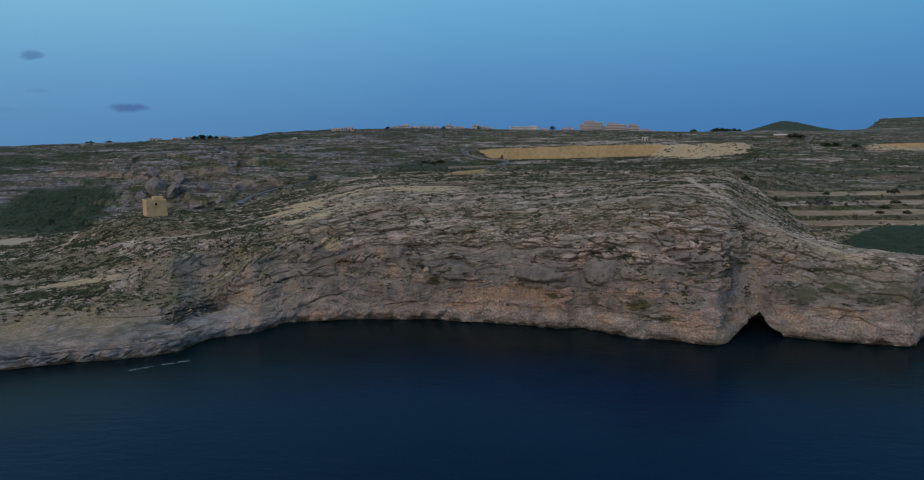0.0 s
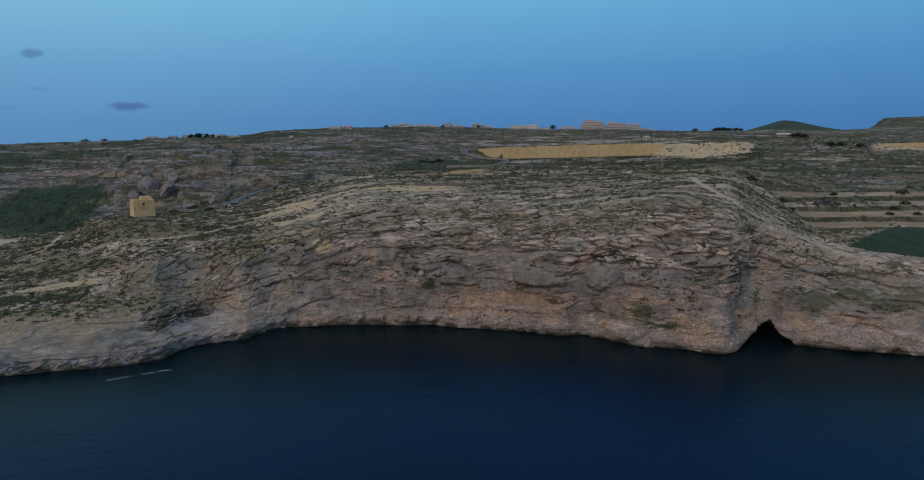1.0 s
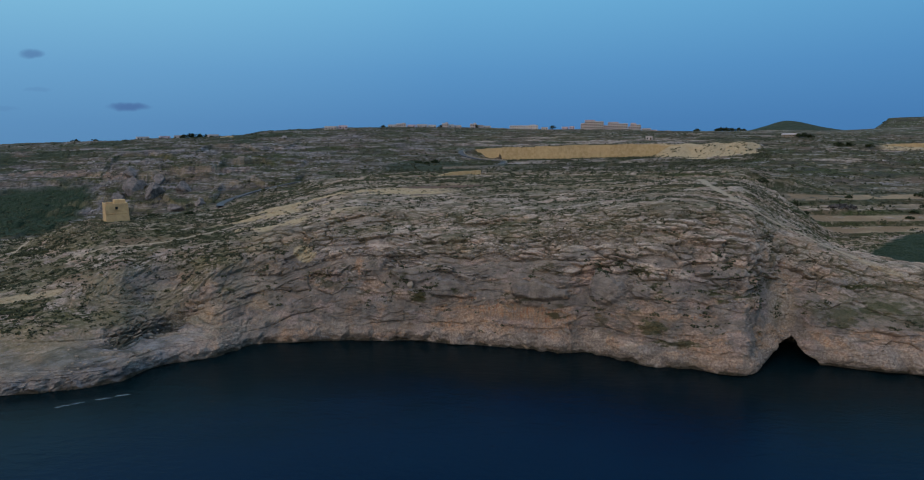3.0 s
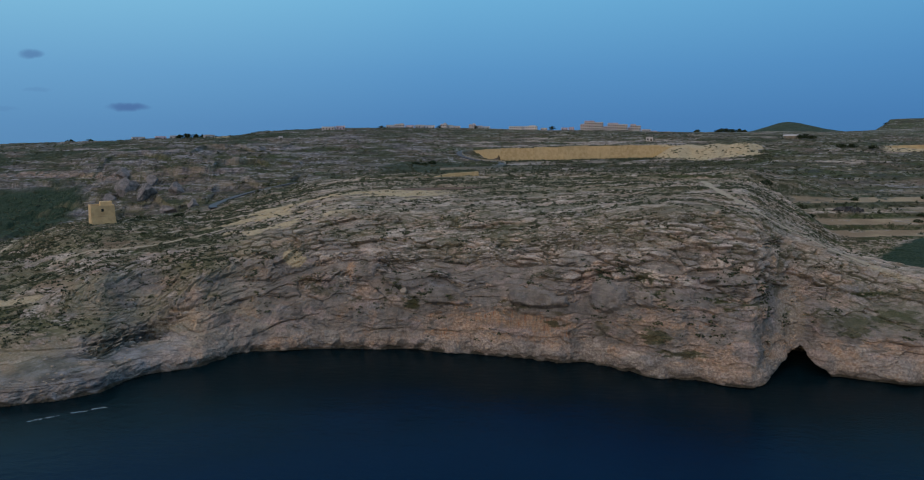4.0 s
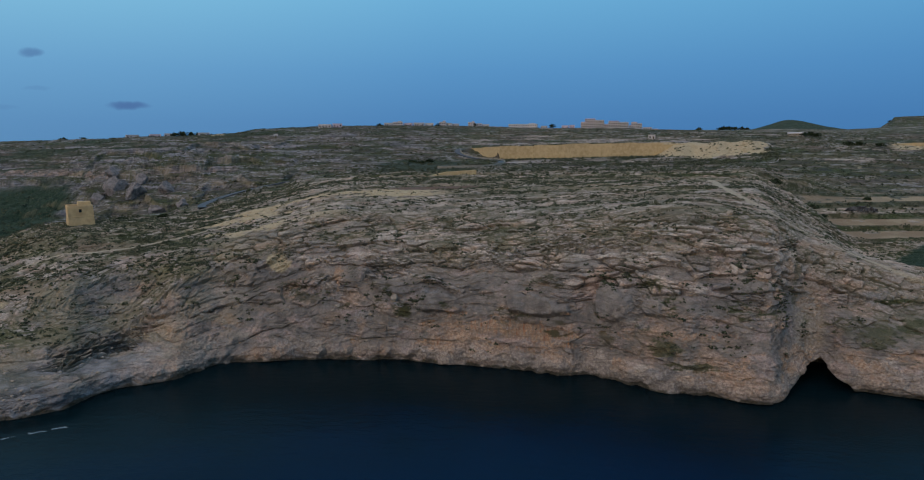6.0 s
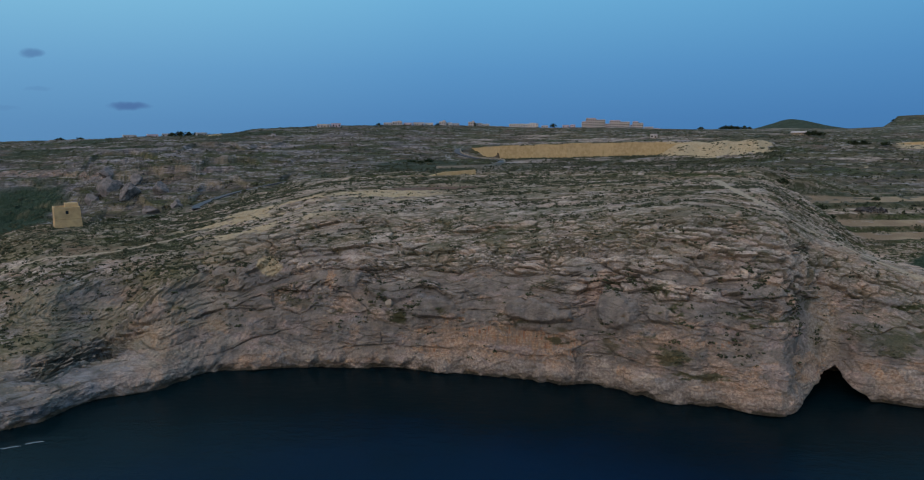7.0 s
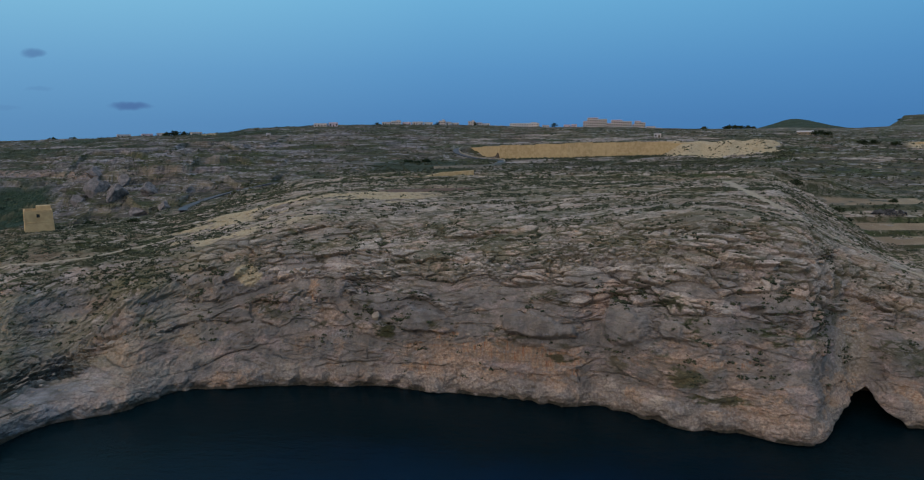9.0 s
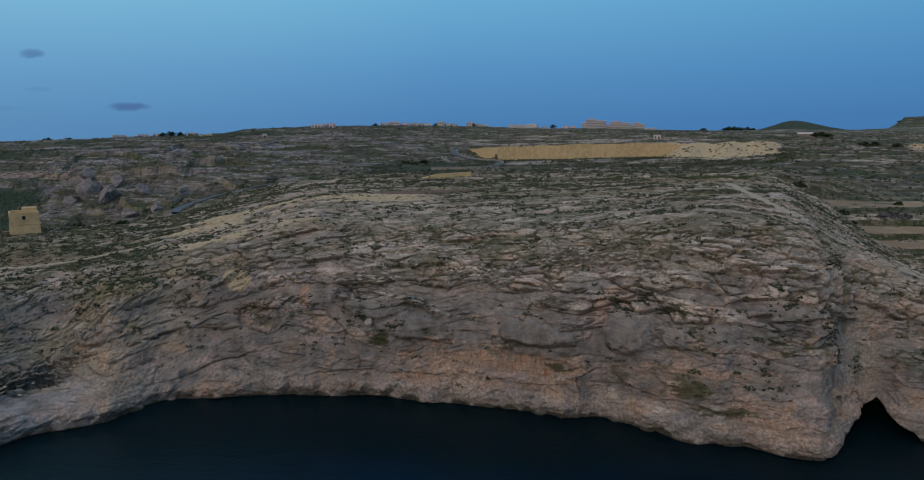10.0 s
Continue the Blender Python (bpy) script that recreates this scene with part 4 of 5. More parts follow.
    lush = np.maximum(lush, smooth(0.4, 0.6, np.exp(-((A + 9.5) / 5.0) ** 2 - ((R - 440) / 62) ** 2) + 0.3 * (n1 - 0.5)) * 0.75)
    lush = np.maximum(lush, smooth(1500, 1700, R) * smooth(16, 18, A) * (1 - smooth(24, 25, A)) * 0.8)
    lush = np.maximum(lush, fields * smooth(320, 330, v + 14 * (n3 - 0.5)) * 0.7 * smooth(0.35, 0.5, n1))
    plot = hash3(np.floor(u).astype(np.int64), np.floor((X + 9 * np.floor(u)) / 48).astype(np.int64), np.zeros(len(X), np.int64), 77)
    field = fields * tread * (1 - meadow) * smooth(0.15, 0.45, plot) * smooth(0.36, 0.50, n2 + 0.06)
    soil = np.maximum(soil * (1 - fields), fields * (1 - tread) * 0.8)
    green = green * (1 - field) + fields * (1 - tread) * 0.5
    green *= (1 - track) * (1 - 0.85 * sand)
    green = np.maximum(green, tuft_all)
    soil *= 1 - 0.6 * sand
    plough = smooth(1.15, 0.85, np.hypot((X + 38 - 0.4 * (Y - 272)) / 16, (Y - 272 - 0.3 * (X + 38)) / 6) + 0.5 * (n2 - 0.5))
    soil, green, sand = np.maximum(soil, plough), green * (1 - plough), sand * (1 - plough)
    ochre = smooth(0.4, 0.6, np.exp(-((A + 27.0) / 0.8) ** 2 - ((R - 745) / 22) ** 2) + 0.5 * (n2 - 0.5))
    sand = np.maximum(sand, 0.75 * ochre)
    sand = np.maximum(sand, 0.26 * (1 - smooth(-25, -21, A)) * np.maximum(S, brk) * smooth(0.44, 0.56, 0.5 * n1 + 0.5 * n2) * smooth(4, 7, Z))
    lush = np.maximum(lush, 0.7 * smooth(0.47, 0.56, 0.6 * n5 + 0.4 * n3) * smooth(585, 625, R) * (1 - smooth(800, 850, R)) * (1 - smooth(-24, -14, A)))

    # a long rust-brown scarp across the far slope
    red = np.exp(-((Z - 36 + 3 * (n1 - 0.5)) / 2.3) ** 4) * smooth(-44, -42, A) * (1 - smooth(-33, -29, A)) * (R > 470) * (R < 640) * smooth(0.30, 0.45, n2)
    rust_all = np.maximum(rust_all, 0.7 * red)
    soil, green, lush = soil * (1 - 0.85 * red), green * (1 - 0.85 * red), lush * (1 - red)

    mesh = bpy.data.meshes.new("ground")
    mesh.vertices.add(rows * cols)
    mesh.vertices.foreach_set("co", np.stack([X2, Y2, Z2], 1).astype(np.float32).ravel())
    i = np.arange((rows - 1) * (cols - 1))
    q = (i // (cols - 1)) * cols + i % (cols - 1)
    quads = np.stack([q, q + 1, q + cols + 1, q + cols], 1).astype(np.int32)
    mesh.loops.add(quads.size)
    mesh.loops.foreach_set("vertex_index", quads.ravel())
    mesh.polygons.add(len(quads))
    mesh.polygons.foreach_set("loop_start", np.arange(0, quads.size, 4, dtype=np.int32))
    mesh.polygons.foreach_set("loop_total", np.full(len(quads), 4, dtype=np.int32))
    mesh.polygons.foreach_set("use_smooth", np.zeros(len(quads), dtype=bool))
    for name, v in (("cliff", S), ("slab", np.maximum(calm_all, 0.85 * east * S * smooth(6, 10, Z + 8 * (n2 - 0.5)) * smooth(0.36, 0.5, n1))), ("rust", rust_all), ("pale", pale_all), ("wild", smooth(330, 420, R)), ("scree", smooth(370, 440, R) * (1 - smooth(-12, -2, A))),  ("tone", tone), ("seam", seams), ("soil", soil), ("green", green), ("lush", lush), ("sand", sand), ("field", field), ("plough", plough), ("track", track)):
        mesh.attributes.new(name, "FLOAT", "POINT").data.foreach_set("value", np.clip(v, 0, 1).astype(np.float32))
    mesh.update()
    mesh.validate()
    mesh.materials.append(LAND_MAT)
    ob = tagged(new("ground", mesh), "weathered limestone headland with cliffs, scrub and terraced fields", "headland", kind="structure")
    cover = dict(x=X2, y=Y2, z=Z2, a=A, r=R, green=green, lush=lush, steep=S, meadow=meadow, shoulder=shoulder, field=field, track=track, sand=sand, plough=plough,
                 shape=(rows, cols), ribs=n4, riser=np.maximum(riser, fields * (1 - tread)), hollow=hollow)
    return ob, cover


def top_of(cover, x, y):
    """Height of the finished ground at a place."""
    k = np.argmin((cover["x"] - x) ** 2 + (cover["y"] - y) ** 2)
    return float(cover["z"][k])


GROUND, COVER = ground()


def sea():
    bm = bmesh.new()
    bmesh.ops.create_circle(bm, cap_ends=True, radius=4800, segments=96)
    mesh = bpy.data.meshes.new("water")
    bm.to_mesh(mesh)
    bm.free()
    mesh.materials.append(SEA_MAT)
    return tagged(new("water", mesh), "dark blue calm sea at dusk with fine ripples", "sea", kind="structure")


sea()


# ---------------------------------------------------------------- building blocks
def part(name, bm, material, parent=None, label="", smooth_shade=False):
    """Link a bmesh as one mesh object under a thing or part."""
    mesh = bpy.data.meshes.new(name)
    bmesh.ops.recalc_face_normals(bm, faces=bm.faces)
    bm.to_mesh(mesh)
    bm.free()
    if smooth_shade:
        mesh.polygons.foreach_set("use_smooth", np.ones(len(mesh.polygons), dtype=bool))
    mesh.materials.append(material)
    ob = new(name, mesh)
    ob.parent = parent
    return tagged(ob, label)


def twin(ob, m, parent):
    """Another part on the same mesh."""
    o = new(ob.name.split(".")[0], ob.data)
    o.parent, o.matrix_basis = parent, m
    return o


def base(name, m, label, category, group="", kind=""):
    ob = new(name)
    ob.empty_display_size = 0.5
    ob.matrix_basis = m
    return tagged(ob, label, category, group, kind)


def box(bm, size, at=(0, 0, 0), bevel=0.0, top=1.0):
    """A box standing on at, its top drawn in by the factor top."""
    made = bmesh.ops.create_cube(bm, size=1)["verts"]
    for v in made:
        f = top if v.co.z > 0 else 1.0
        v.co = Vector((v.co.x * size[0] * f + at[0], v.co.y * size[1] * f + at[1], (v.co.z + 0.5) * size[2] + at[2]))
    if bevel:
        edges = list({e for v in made for e in v.link_edges})
        bmesh.ops.bevel(bm, geom=edges, offset=bevel, segments=1, affect="EDGES")
    return made


# ---------------------------------------------------------------- watch tower
def watch_tower(x, y, z, turn):
    t = base("watch_tower", pose(x, y, z, 0, 0, turn), "square honey-coloured limestone watch tower standing on a scrubby knoll", "tower")
    wide, deep, lower, upper = 8.3, 9.4, 4.0, 3.0
    bm = bmesh.new()
    box(bm, (wide * 1.03, deep * 1.03, lower + 2.2), (0, 0, -2.2), 0.12, 0.925)
    part("lower_wall", bm, TOWER_MAT, t)
    bm = bmesh.new()
    box(bm, (wide * 0.965, deep * 0.965, 0.28), (0, 0, lower), 0.06)
    part("string_course", bm, TOWER_MAT, t, "narrow projecting stone course")
    # upper storey with a real window opening in the front
    fw, fd = wide * 0.945, deep * 0.945
    z0, z1 = lower + 0.28, lower + 0.28 + upper
    wx, wz, ww, wh = -0.1, z0 + 1.35, 0.9, 1.15
    bm = bmesh.new()
    th = 1.1
    box(bm, (fw, fd - th, upper), (0, th / 2, z0), 0.08, 0.985)
    left = wx - ww / 2 + fw / 2
    right = fw / 2 - wx - ww / 2
    box(bm, (left, th, upper), (-fw / 2 + left / 2, -fd / 2 + th / 2, z0), 0.03)
    box(bm, (right, th, upper), (fw / 2 - right / 2, -fd / 2 + th / 2, z0), 0.03)
    box(bm, (ww, th, wz - z0), (wx, -fd / 2 + th / 2, z0))
    box(bm, (ww, th, z1 - wz - wh), (wx, -fd / 2 + th / 2, wz + wh))
    part("upper_wall", bm, TOWER_MAT, t)
    win = base("window", pose(wx, -fd / 2 + 0.55, wz), "", "")
    for key in ("label", "category"):
        if key in win:
            del win[key]
    win.parent = t
    bm = bmesh.new()
    box(bm, (ww, 0.06, wh))
    part("pane", bm, GLASS_MAT, win)
    bm = bmesh.new()
    for sx in (-1, 1):
        box(bm, (0.09, 0.12, wh), (sx * (ww / 2 - 0.045), -0.05, 0))
    box(bm, (ww - 0.18, 0.12, 0.09), (0, -0.05, wh - 0.09))
    part("frame", bm, BARK_MAT, win, "dark wooden window frame")
    bm = bmesh.new()
    box(bm, (ww + 0.3, 0.35, 0.14), (0, -0.62, -0.14), 0.03)
    part("sill", bm, TOWER_MAT, win)
    # parapet round the roof, and the raised turret at the back
    bm = bmesh.new()
    for sx, sy, lx, ly in ((0, -1, fw * 0.985, 0.5), (0, 1, fw * 0.985, 0.5), (-1, 0, 0.5, fd * 0.985 - 1.0), (1, 0, 0.5, fd * 0.985 - 1.0)):
        box(bm, (lx, ly, 0.75), (sx * (fw * 0.985 - 0.5) / 2, sy * (fd * 0.985 - 0.5) / 2, z1), 0.05)
    part("parapet", bm, TOWER_MAT, t)
    bm = bmesh.new()
    box(bm, (fw * 0.52, fd * 0.42, 1.8), (fw * 0.22, fd * 0.2, z1), 0.08, 0.97)
    part("turret", bm, TOWER_MAT, t, "raised stone turret on the roof")
    bm = bmesh.new()
    box(bm, (2.6, 2.0, 2.3), (-0.2, -deep / 2 - 0.5, -2.0), 0.15, 0.45)
    part("buttress", bm, WALL_MAT, t, "rubble ramp against the foot of the wall")
    return t


watch_tower(-162.4, 234.6, 27.3, 43)


# ---------------------------------------------------------------- houses and flats on the skyline
def window_part(parent, at, size, first=None):
    if first:
        w = twin(first, pose(*at), parent)
        for c in first.children:
            twin(c, c.matrix_basis.copy(), w)
        return w
    bm = bmesh.new()
    box(bm, (size[0], 0.1, size[1]))
    w = part("window", bm, GLASS_MAT, parent, "dark window")
    w.matrix_basis = pose(*at)
    bm = bmesh.new()
    box(bm, (size[0] + 0.5, 0.3, 0.25), (0, -0.1, -0.25))
    part("sill", bm, HOUSE_MATS[2], w)
    return w


def flat_house(x, y, size, turn, mat, storeys, bays, label, group, annex=0.0, category="house"):
    """A flat-roofed stone house: walls, parapet, roof room, door and rows of windows in its front."""
    z = land_at(x, y) - 0.6
    h = base("house", pose(x, y, z, 0, 0, turn), label, category, group)
    w, d, tall = size
    bm = bmesh.new()
    box(bm, (w, d, tall + 2), (0, 0, -2), 0.1)
    part("wall", bm, mat, h)
    bm = bmesh.new()
    for sx, sy, lx, ly in ((0, -1, w + 0.3, 0.35), (0, 1, w + 0.3, 0.35), (-1, 0, 0.35, d - 0.4), (1, 0, 0.35, d - 0.4)):
        box(bm, (lx, ly, 0.8), (sx * (w / 2 - 0.02), sy * (d / 2 - 0.02), tall), 0.05)
    part("parapet", bm, mat, h)
    if annex:
        bm = bmesh.new()
        box(bm, (w * 0.34, d * 0.5, annex), (w * 0.2, 0, tall), 0.08)
        part("roof_room", bm, mat, h)
    first = None
    step = tall / storeys
    for s in range(storeys):
        for b in range(bays):
            if s == 0 and b == bays // 2:
                bm = bmesh.new()
                box(bm, (1.5, 0.12, min(2.3, step * 0.8)), (-w / 2 + (b + 0.5) * w / bays, -d / 2 - 0.03, 0))
                part("door", bm, BARK_MAT, h, "dark door")
                continue
            at = (-w / 2 + (b + 0.5) * w / bays, -d / 2 - 0.02, s * step + step * 0.32)
            made = window_part(h, at, (min(1.4, w / bays * 0.45), step * 0.45), first)
            first = first or made
    return h


def polar(bearing, reach):
    return reach * math.sin(radians(bearing)), reach * math.cos(radians(bearing))


def apartment_block(x, y, turn, wide, storeys, bays, label):
    """Stepped rose-coloured flats with balconies between white piers."""
    z = land_at(x, y) - 0.5
    h = base("apartment_building", pose(x, y, z, 0, 0, turn), label, "apartment building", "flats on the skyline")
    step, deep = 3.1, 13.0
    bay = wide / bays
    for part_name, x0, x1, up in (("west_wing", 0, 0.18, storeys - 2), ("main_wing", 0.18, 0.62, storeys), ("east_wing", 0.62, 1.0, storeys - 1)):
        bm = bmesh.new()
        box(bm, ((x1 - x0) * wide, deep, up * step + 2), (((x0 + x1) / 2 - 0.5) * wide, 0, -2), 0.1)
        box(bm, ((x1 - x0) * wide - 0.6, 0.4, 0.9), (((x0 + x1) / 2 - 0.5) * wide, -deep / 2 + 0.3, up * step), 0.05)
        part(part_name, bm, HOUSE_MATS[1] if x1 < 0.7 else HOUSE_MATS[0], h)
    first = slab = pier = None
    for b in range(bays):
        f = (b + 0.5) / bays
        up = storeys - 2 if f < 0.18 else storeys if f < 0.62 else storeys - 1
        for s in range(up):
            at = ((f - 0.5) * wide, -deep / 2 - 0.02, s * step + 0.4)
            made = window_part(h, at, (bay * 0.66, step * 0.64), first)
            first = first or made
            if s:
                m = pose((f - 0.5) * wide, -deep / 2 - 0.65, s * step)
                if slab is None:
                    bm = bmesh.new()
                    box(bm, (bay * 0.78, 1.3, 0.2))
                    box(bm, (bay * 0.78, 0.12, 0.95), (0, -0.59, 0.2))
                    slab = part("balcony", bm, HOUSE_MATS[2], h, "pale balcony")
                    slab.matrix_basis = m
                else:
                    twin(slab, m, h)
        m = pose((b / bays - 0.5) * wide, -deep / 2 - 0.5, 0) @ Matrix.Diagonal((1, 1, up, 1))
        if pier is None:
            bm = bmesh.new()
            box(bm, (0.6, 1.0, step))
            pier = part("pier", bm, HOUSE_MATS[2], h, "white rendered pier")
            pier.matrix_basis = m
        else:
            twin(pier, m, h)
    return h


apartment_block(*polar(4.75, 1290), -4.7, 44, 6, 11, "stepped rose-coloured flats with white piers and balconies")
apartment_block(*polar(6.75, 1300), -6, 46, 5, 11, "row of flats with dark balconies beside the rose block")
apartment_block(*polar(8.35, 1315), -8, 24, 5, 6, "short block of beige flats with a stepped roof")

SKYLINE = [
    # bearing, range, width, depth, height, storeys, bays, colour, roof room
    (9.3, 1300, 16, 11, 6.5, 2, 4, 0, 0), (9.9, 1310, 13, 10, 4.5, 1, 3, 1, 0),
    (-1.9, 1180, 24, 11, 6.5, 2, 6, 2, 0), (-0.7, 1190, 30, 11, 7.0, 2, 7, 2, 2.2), (0.6, 1200, 12, 9, 4.0, 1, 3, 0, 0),
    (2.4, 1250, 12, 9, 5.0, 1, 3, 1, 0), (3.0, 1270, 10, 9, 6.0, 2, 3, 1, 0),
    (-5.7, 955, 10, 8, 6.5, 2, 3, 0, 2.2), (-5.1, 965, 9, 8, 5.0, 2, 2, 0, 0), (-4.5, 975, 11, 8, 4.0, 1, 3, 2, 0),
    (-8.2, 925, 9, 8, 6.5, 2, 3, 0, 2.4), (-7.7, 930, 8, 8, 5.0, 1, 2, 2, 0), (-7.1, 935, 10, 8, 4.0, 1, 3, 0, 0),
    (-12.9, 900, 12, 8, 4.5, 1, 4, 0, 0), (-12.1, 905, 13, 9, 6.0, 2, 4, 0, 1.8), (-11.2, 910, 11, 8, 4.5, 1, 3, 1, 0), (-10.3, 915, 14, 9, 5.0, 1, 4, 0, 0),
    (-9.4, 920, 12, 8, 4.5, 1, 3, 2, 0),
    (-18.2, 770, 14, 8, 3.4, 1, 4, 0, 0), (-17.2, 775, 10, 8, 4.0, 1, 3, 1, 0),
    (-33.2, 880, 14, 9, 4.0, 1, 4, 0, 0), (-31.6, 880, 12, 9, 4.0, 1, 3, 1, 0), (-30.6, 885, 10, 9, 4.5, 1, 3, 0, 0),
    (-27.9, 790, 11, 8, 3.4, 1, 3, 0, 0), (-22.1, 640, 3.6, 3.4, 3.2, 1, 1, 0, 0),
    (11.0, 1240, 10, 8, 3.5, 1, 3, 0, 0), (9.5, 640, 6, 6, 3.2, 1, 2, 0, 0),
]
COLOUR_WORDS = ("beige limestone", "rose-rendered", "cream stone")
for bearing, reach, w, d, tall, storeys, bays, colour, annex in SKYLINE:
    px, py = polar(bearing, reach)
    flat_house(px, py, (w, d, tall), -bearing + (reach % 7) * 3 - 9, HOUSE_MATS[colour], storeys, bays,
               f"{COLOUR_WORDS[colour]} flat-roofed house of {('one', 'two', 'three')[storeys - 1]} storey{'s' if storeys > 1 else ''} on the far ridge",
               "village houses on the ridge", annex)


def farm_shed(x, y, turn):
    z = land_at(x, y) - 0.4
    s = base("farm_shed", pose(x, y, z, 0, 0, turn), "low stone farm shed with a pale pitched roof among trees", "farm building")
    bm = bmesh.new()
    box(bm, (16, 8, 5), (0, 0, -2), 0.1)
    part("wall", bm, RUBBLE_MAT, s)
    bm = bmesh.new()
    vs = [bm.verts.new(v) for v in ((-8.4, -4.4, 3), (8.4, -4.4, 3), (8.4, 0, 4.4), (-8.4, 0, 4.4), (8.4, 4.4, 3), (-8.4, 4.4, 3))]
    for f in ((0, 1, 2, 3), (3, 2, 4, 5), (0, 3, 5), (1, 4, 2), (0, 5, 4, 1)):
        bm.faces.new([vs[i] for i in f])
    part("roof", bm, HOUSE_MATS[0], s, "pale corrugated roof")
    first = None
    for i in range(5):
        made = window_part(s, (-6 + i * 3, -4.02, 0.9), (1.2, 1.1), first)
        first = first or made
    return s


farm_shed(*polar(20.3, 800), -14)


# ---------------------------------------------------------------- quarry faces
def quarry_face(name, places, tall, label, thick=3.0):
    """Sawn vertical faces, panel by panel, each with its own set-back."""
    q = base(name, pose(0, 0, 0), label, "quarry", kind="structure")
    for (ax, ay, az), (bx, by, bz), (h0, h1) in zip(places, places[1:], tall):
        bm = bmesh.new()
        way = Vector((bx - ax, by - ay, 0))
        back = Vector((-way.y, way.x, 0)).normalized() * thick
        n = max(2, int(way.length / 6))
        front, rear = [], []
        for i in range(n + 1):
            t = i / n
            jag = 0.5 * (noise.noise((ax + i * 0.7, ay, 3.1)))
            p = Vector((ax, ay, az)).lerp(Vector((bx, by, bz)), t)
            h = h0 + (h1 - h0) * t + 0.7 * noise.noise((i * 0.9 + ax, 5.0, by))
            front.append((p + Vector((0, 0, -2)), p + back * 0.02 * jag + Vector((0, 0, h))))
            rear.append((p + back + Vector((0, 0, -2)), p + back + Vector((0, 0, h))))
        for i in range(n):
            quads = [[front[i][0], front[i + 1][0], front[i + 1][1], front[i][1]], [front[i][1], front[i + 1][1], rear[i + 1][1], rear[i][1]],
                     [rear[i][0], rear[i + 1][0], rear[i + 1][1], rear[i][1]]]
            if i == 0:
                quads.append([front[0][0], front[0][1], rear[0][1], rear[0][0]])
            if i == n - 1:
                quads.append([front[n][0], front[n][1], rear[n][1], rear[n][0]])
            for f in quads:
                bm.faces.new([bm.verts.new(v) for v in f])
        bmesh.ops.remove_doubles(bm, verts=bm.verts, dist=0.01)
        part("sawn_face", bm, QUARRY_MAT, q)
    return q


quarry_face("main_quarry", [(-29.2, 537, 42.8), (-14, 536.5, 42.8), (-2, 534.5, 42.9), (9, 534.5, 43.0), (22, 532.5, 43.2), (41, 533.5, 43.6), (58, 532.5, 44.0), (76, 531, 44.6), (97, 529.5, 45.2), (112, 528, 48)],
            [(10.4, 10.6), (10.9, 10.8), (11.6, 11.5), (11.0, 11.3), (11.6, 11.4), (11.0, 10.9), (10.8, 10.9), (10.6, 9.6), (8.4, 6)], "tall sawn yellow quarry face cut into the hillside")
quarry_face("upper_cut", [(-58, 574, 48.0), (-44, 558, 47.0), (-29.4, 539.5, 44.0)], [(3.4, 5.4), (5.6, 9.0)], "thin pale quarry ledge above the road")
quarry_face("small_quarry", [(-53.5, 338, 37.8), (-44, 341, 38.2), (-30, 346, 38.6)], [(2.2, 3.4), (3.6, 3.8)], "low yellow quarry face beside the road")
quarry_face("east_quarry", [(305, 632, 46.5), (330, 628, 46.5), (372, 622, 46)], [(4.5, 6.5), (6.5, 7.5)], "yellow quarry face on the far valley side")


# ---------------------------------------------------------------- roads
def road(line, width, label, walled):
    """A made road, with or without a low pale wall along its seaward side."""
    pts = [Vector((x, y, 0)) for x, y in line]
    fine = []
    for i in range(len(pts) - 1):
        p0, p1, p2, p3 = pts[max(i - 1, 0)], pts[i], pts[i + 1], pts[min(i + 2, len(pts) - 1)]
        for k in range(8):
            t = k / 8
            fine.append(0.5 * (2 * p1 + (p2 - p0) * t + (2 * p0 - 5 * p1 + 4 * p2 - p3) * t * t + (3 * p1 - p0 - 3 * p2 + p3) * t ** 3))
    fine.append(pts[-1])
    heights = [land_at(p.x, p.y) + 0.75 for p in fine]
    heights = [sum(heights[max(0, i - 4):i + 5]) / len(heights[max(0, i - 4):i + 5]) for i in range(len(heights))]
    r = base("road", pose(0, 0, 0), label, "road", kind="structure")
    for name, lo, hi, up, mat, text in (("surface", -width / 2, width / 2, 0.0, ASPHALT_MAT, "dark asphalt"),
                                        ("wall", width / 2 + 0.02, width / 2 + 0.5, 0.8, WALL_MAT, "low pale roadside wall")):
        if name == "wall" and not walled:
            continue
        bm = bmesh.new()
        last = None
        for i, p in enumerate(fine):
            way = (fine[min(i + 1, len(fine) - 1)] - fine[max(i - 1, 0)]).normalized()
            side = Vector((-way.y, way.x, 0))
            ring = [bm.verts.new(p + side * s + Vector((0, 0, heights[i] + h))) for s, h in ((lo, -1.2), (lo, up), (hi, up), (hi, -1.2))]
            if last:
                for k in range(4):
                    bm.faces.new((last[k], last[(k + 1) % 4], ring[(k + 1) % 4], ring[k]))
            last = ring
        part(name, bm, mat, r, text)
    return r


road(ROADS[0][1], ROADS[0][0] * 2.2, "dark asphalt road bend in a dip of the hillside", False)
road(ROADS[1][1], ROADS[1][0] * 1.8, "curved asphalt road with a low pale wall on the hillside", True)


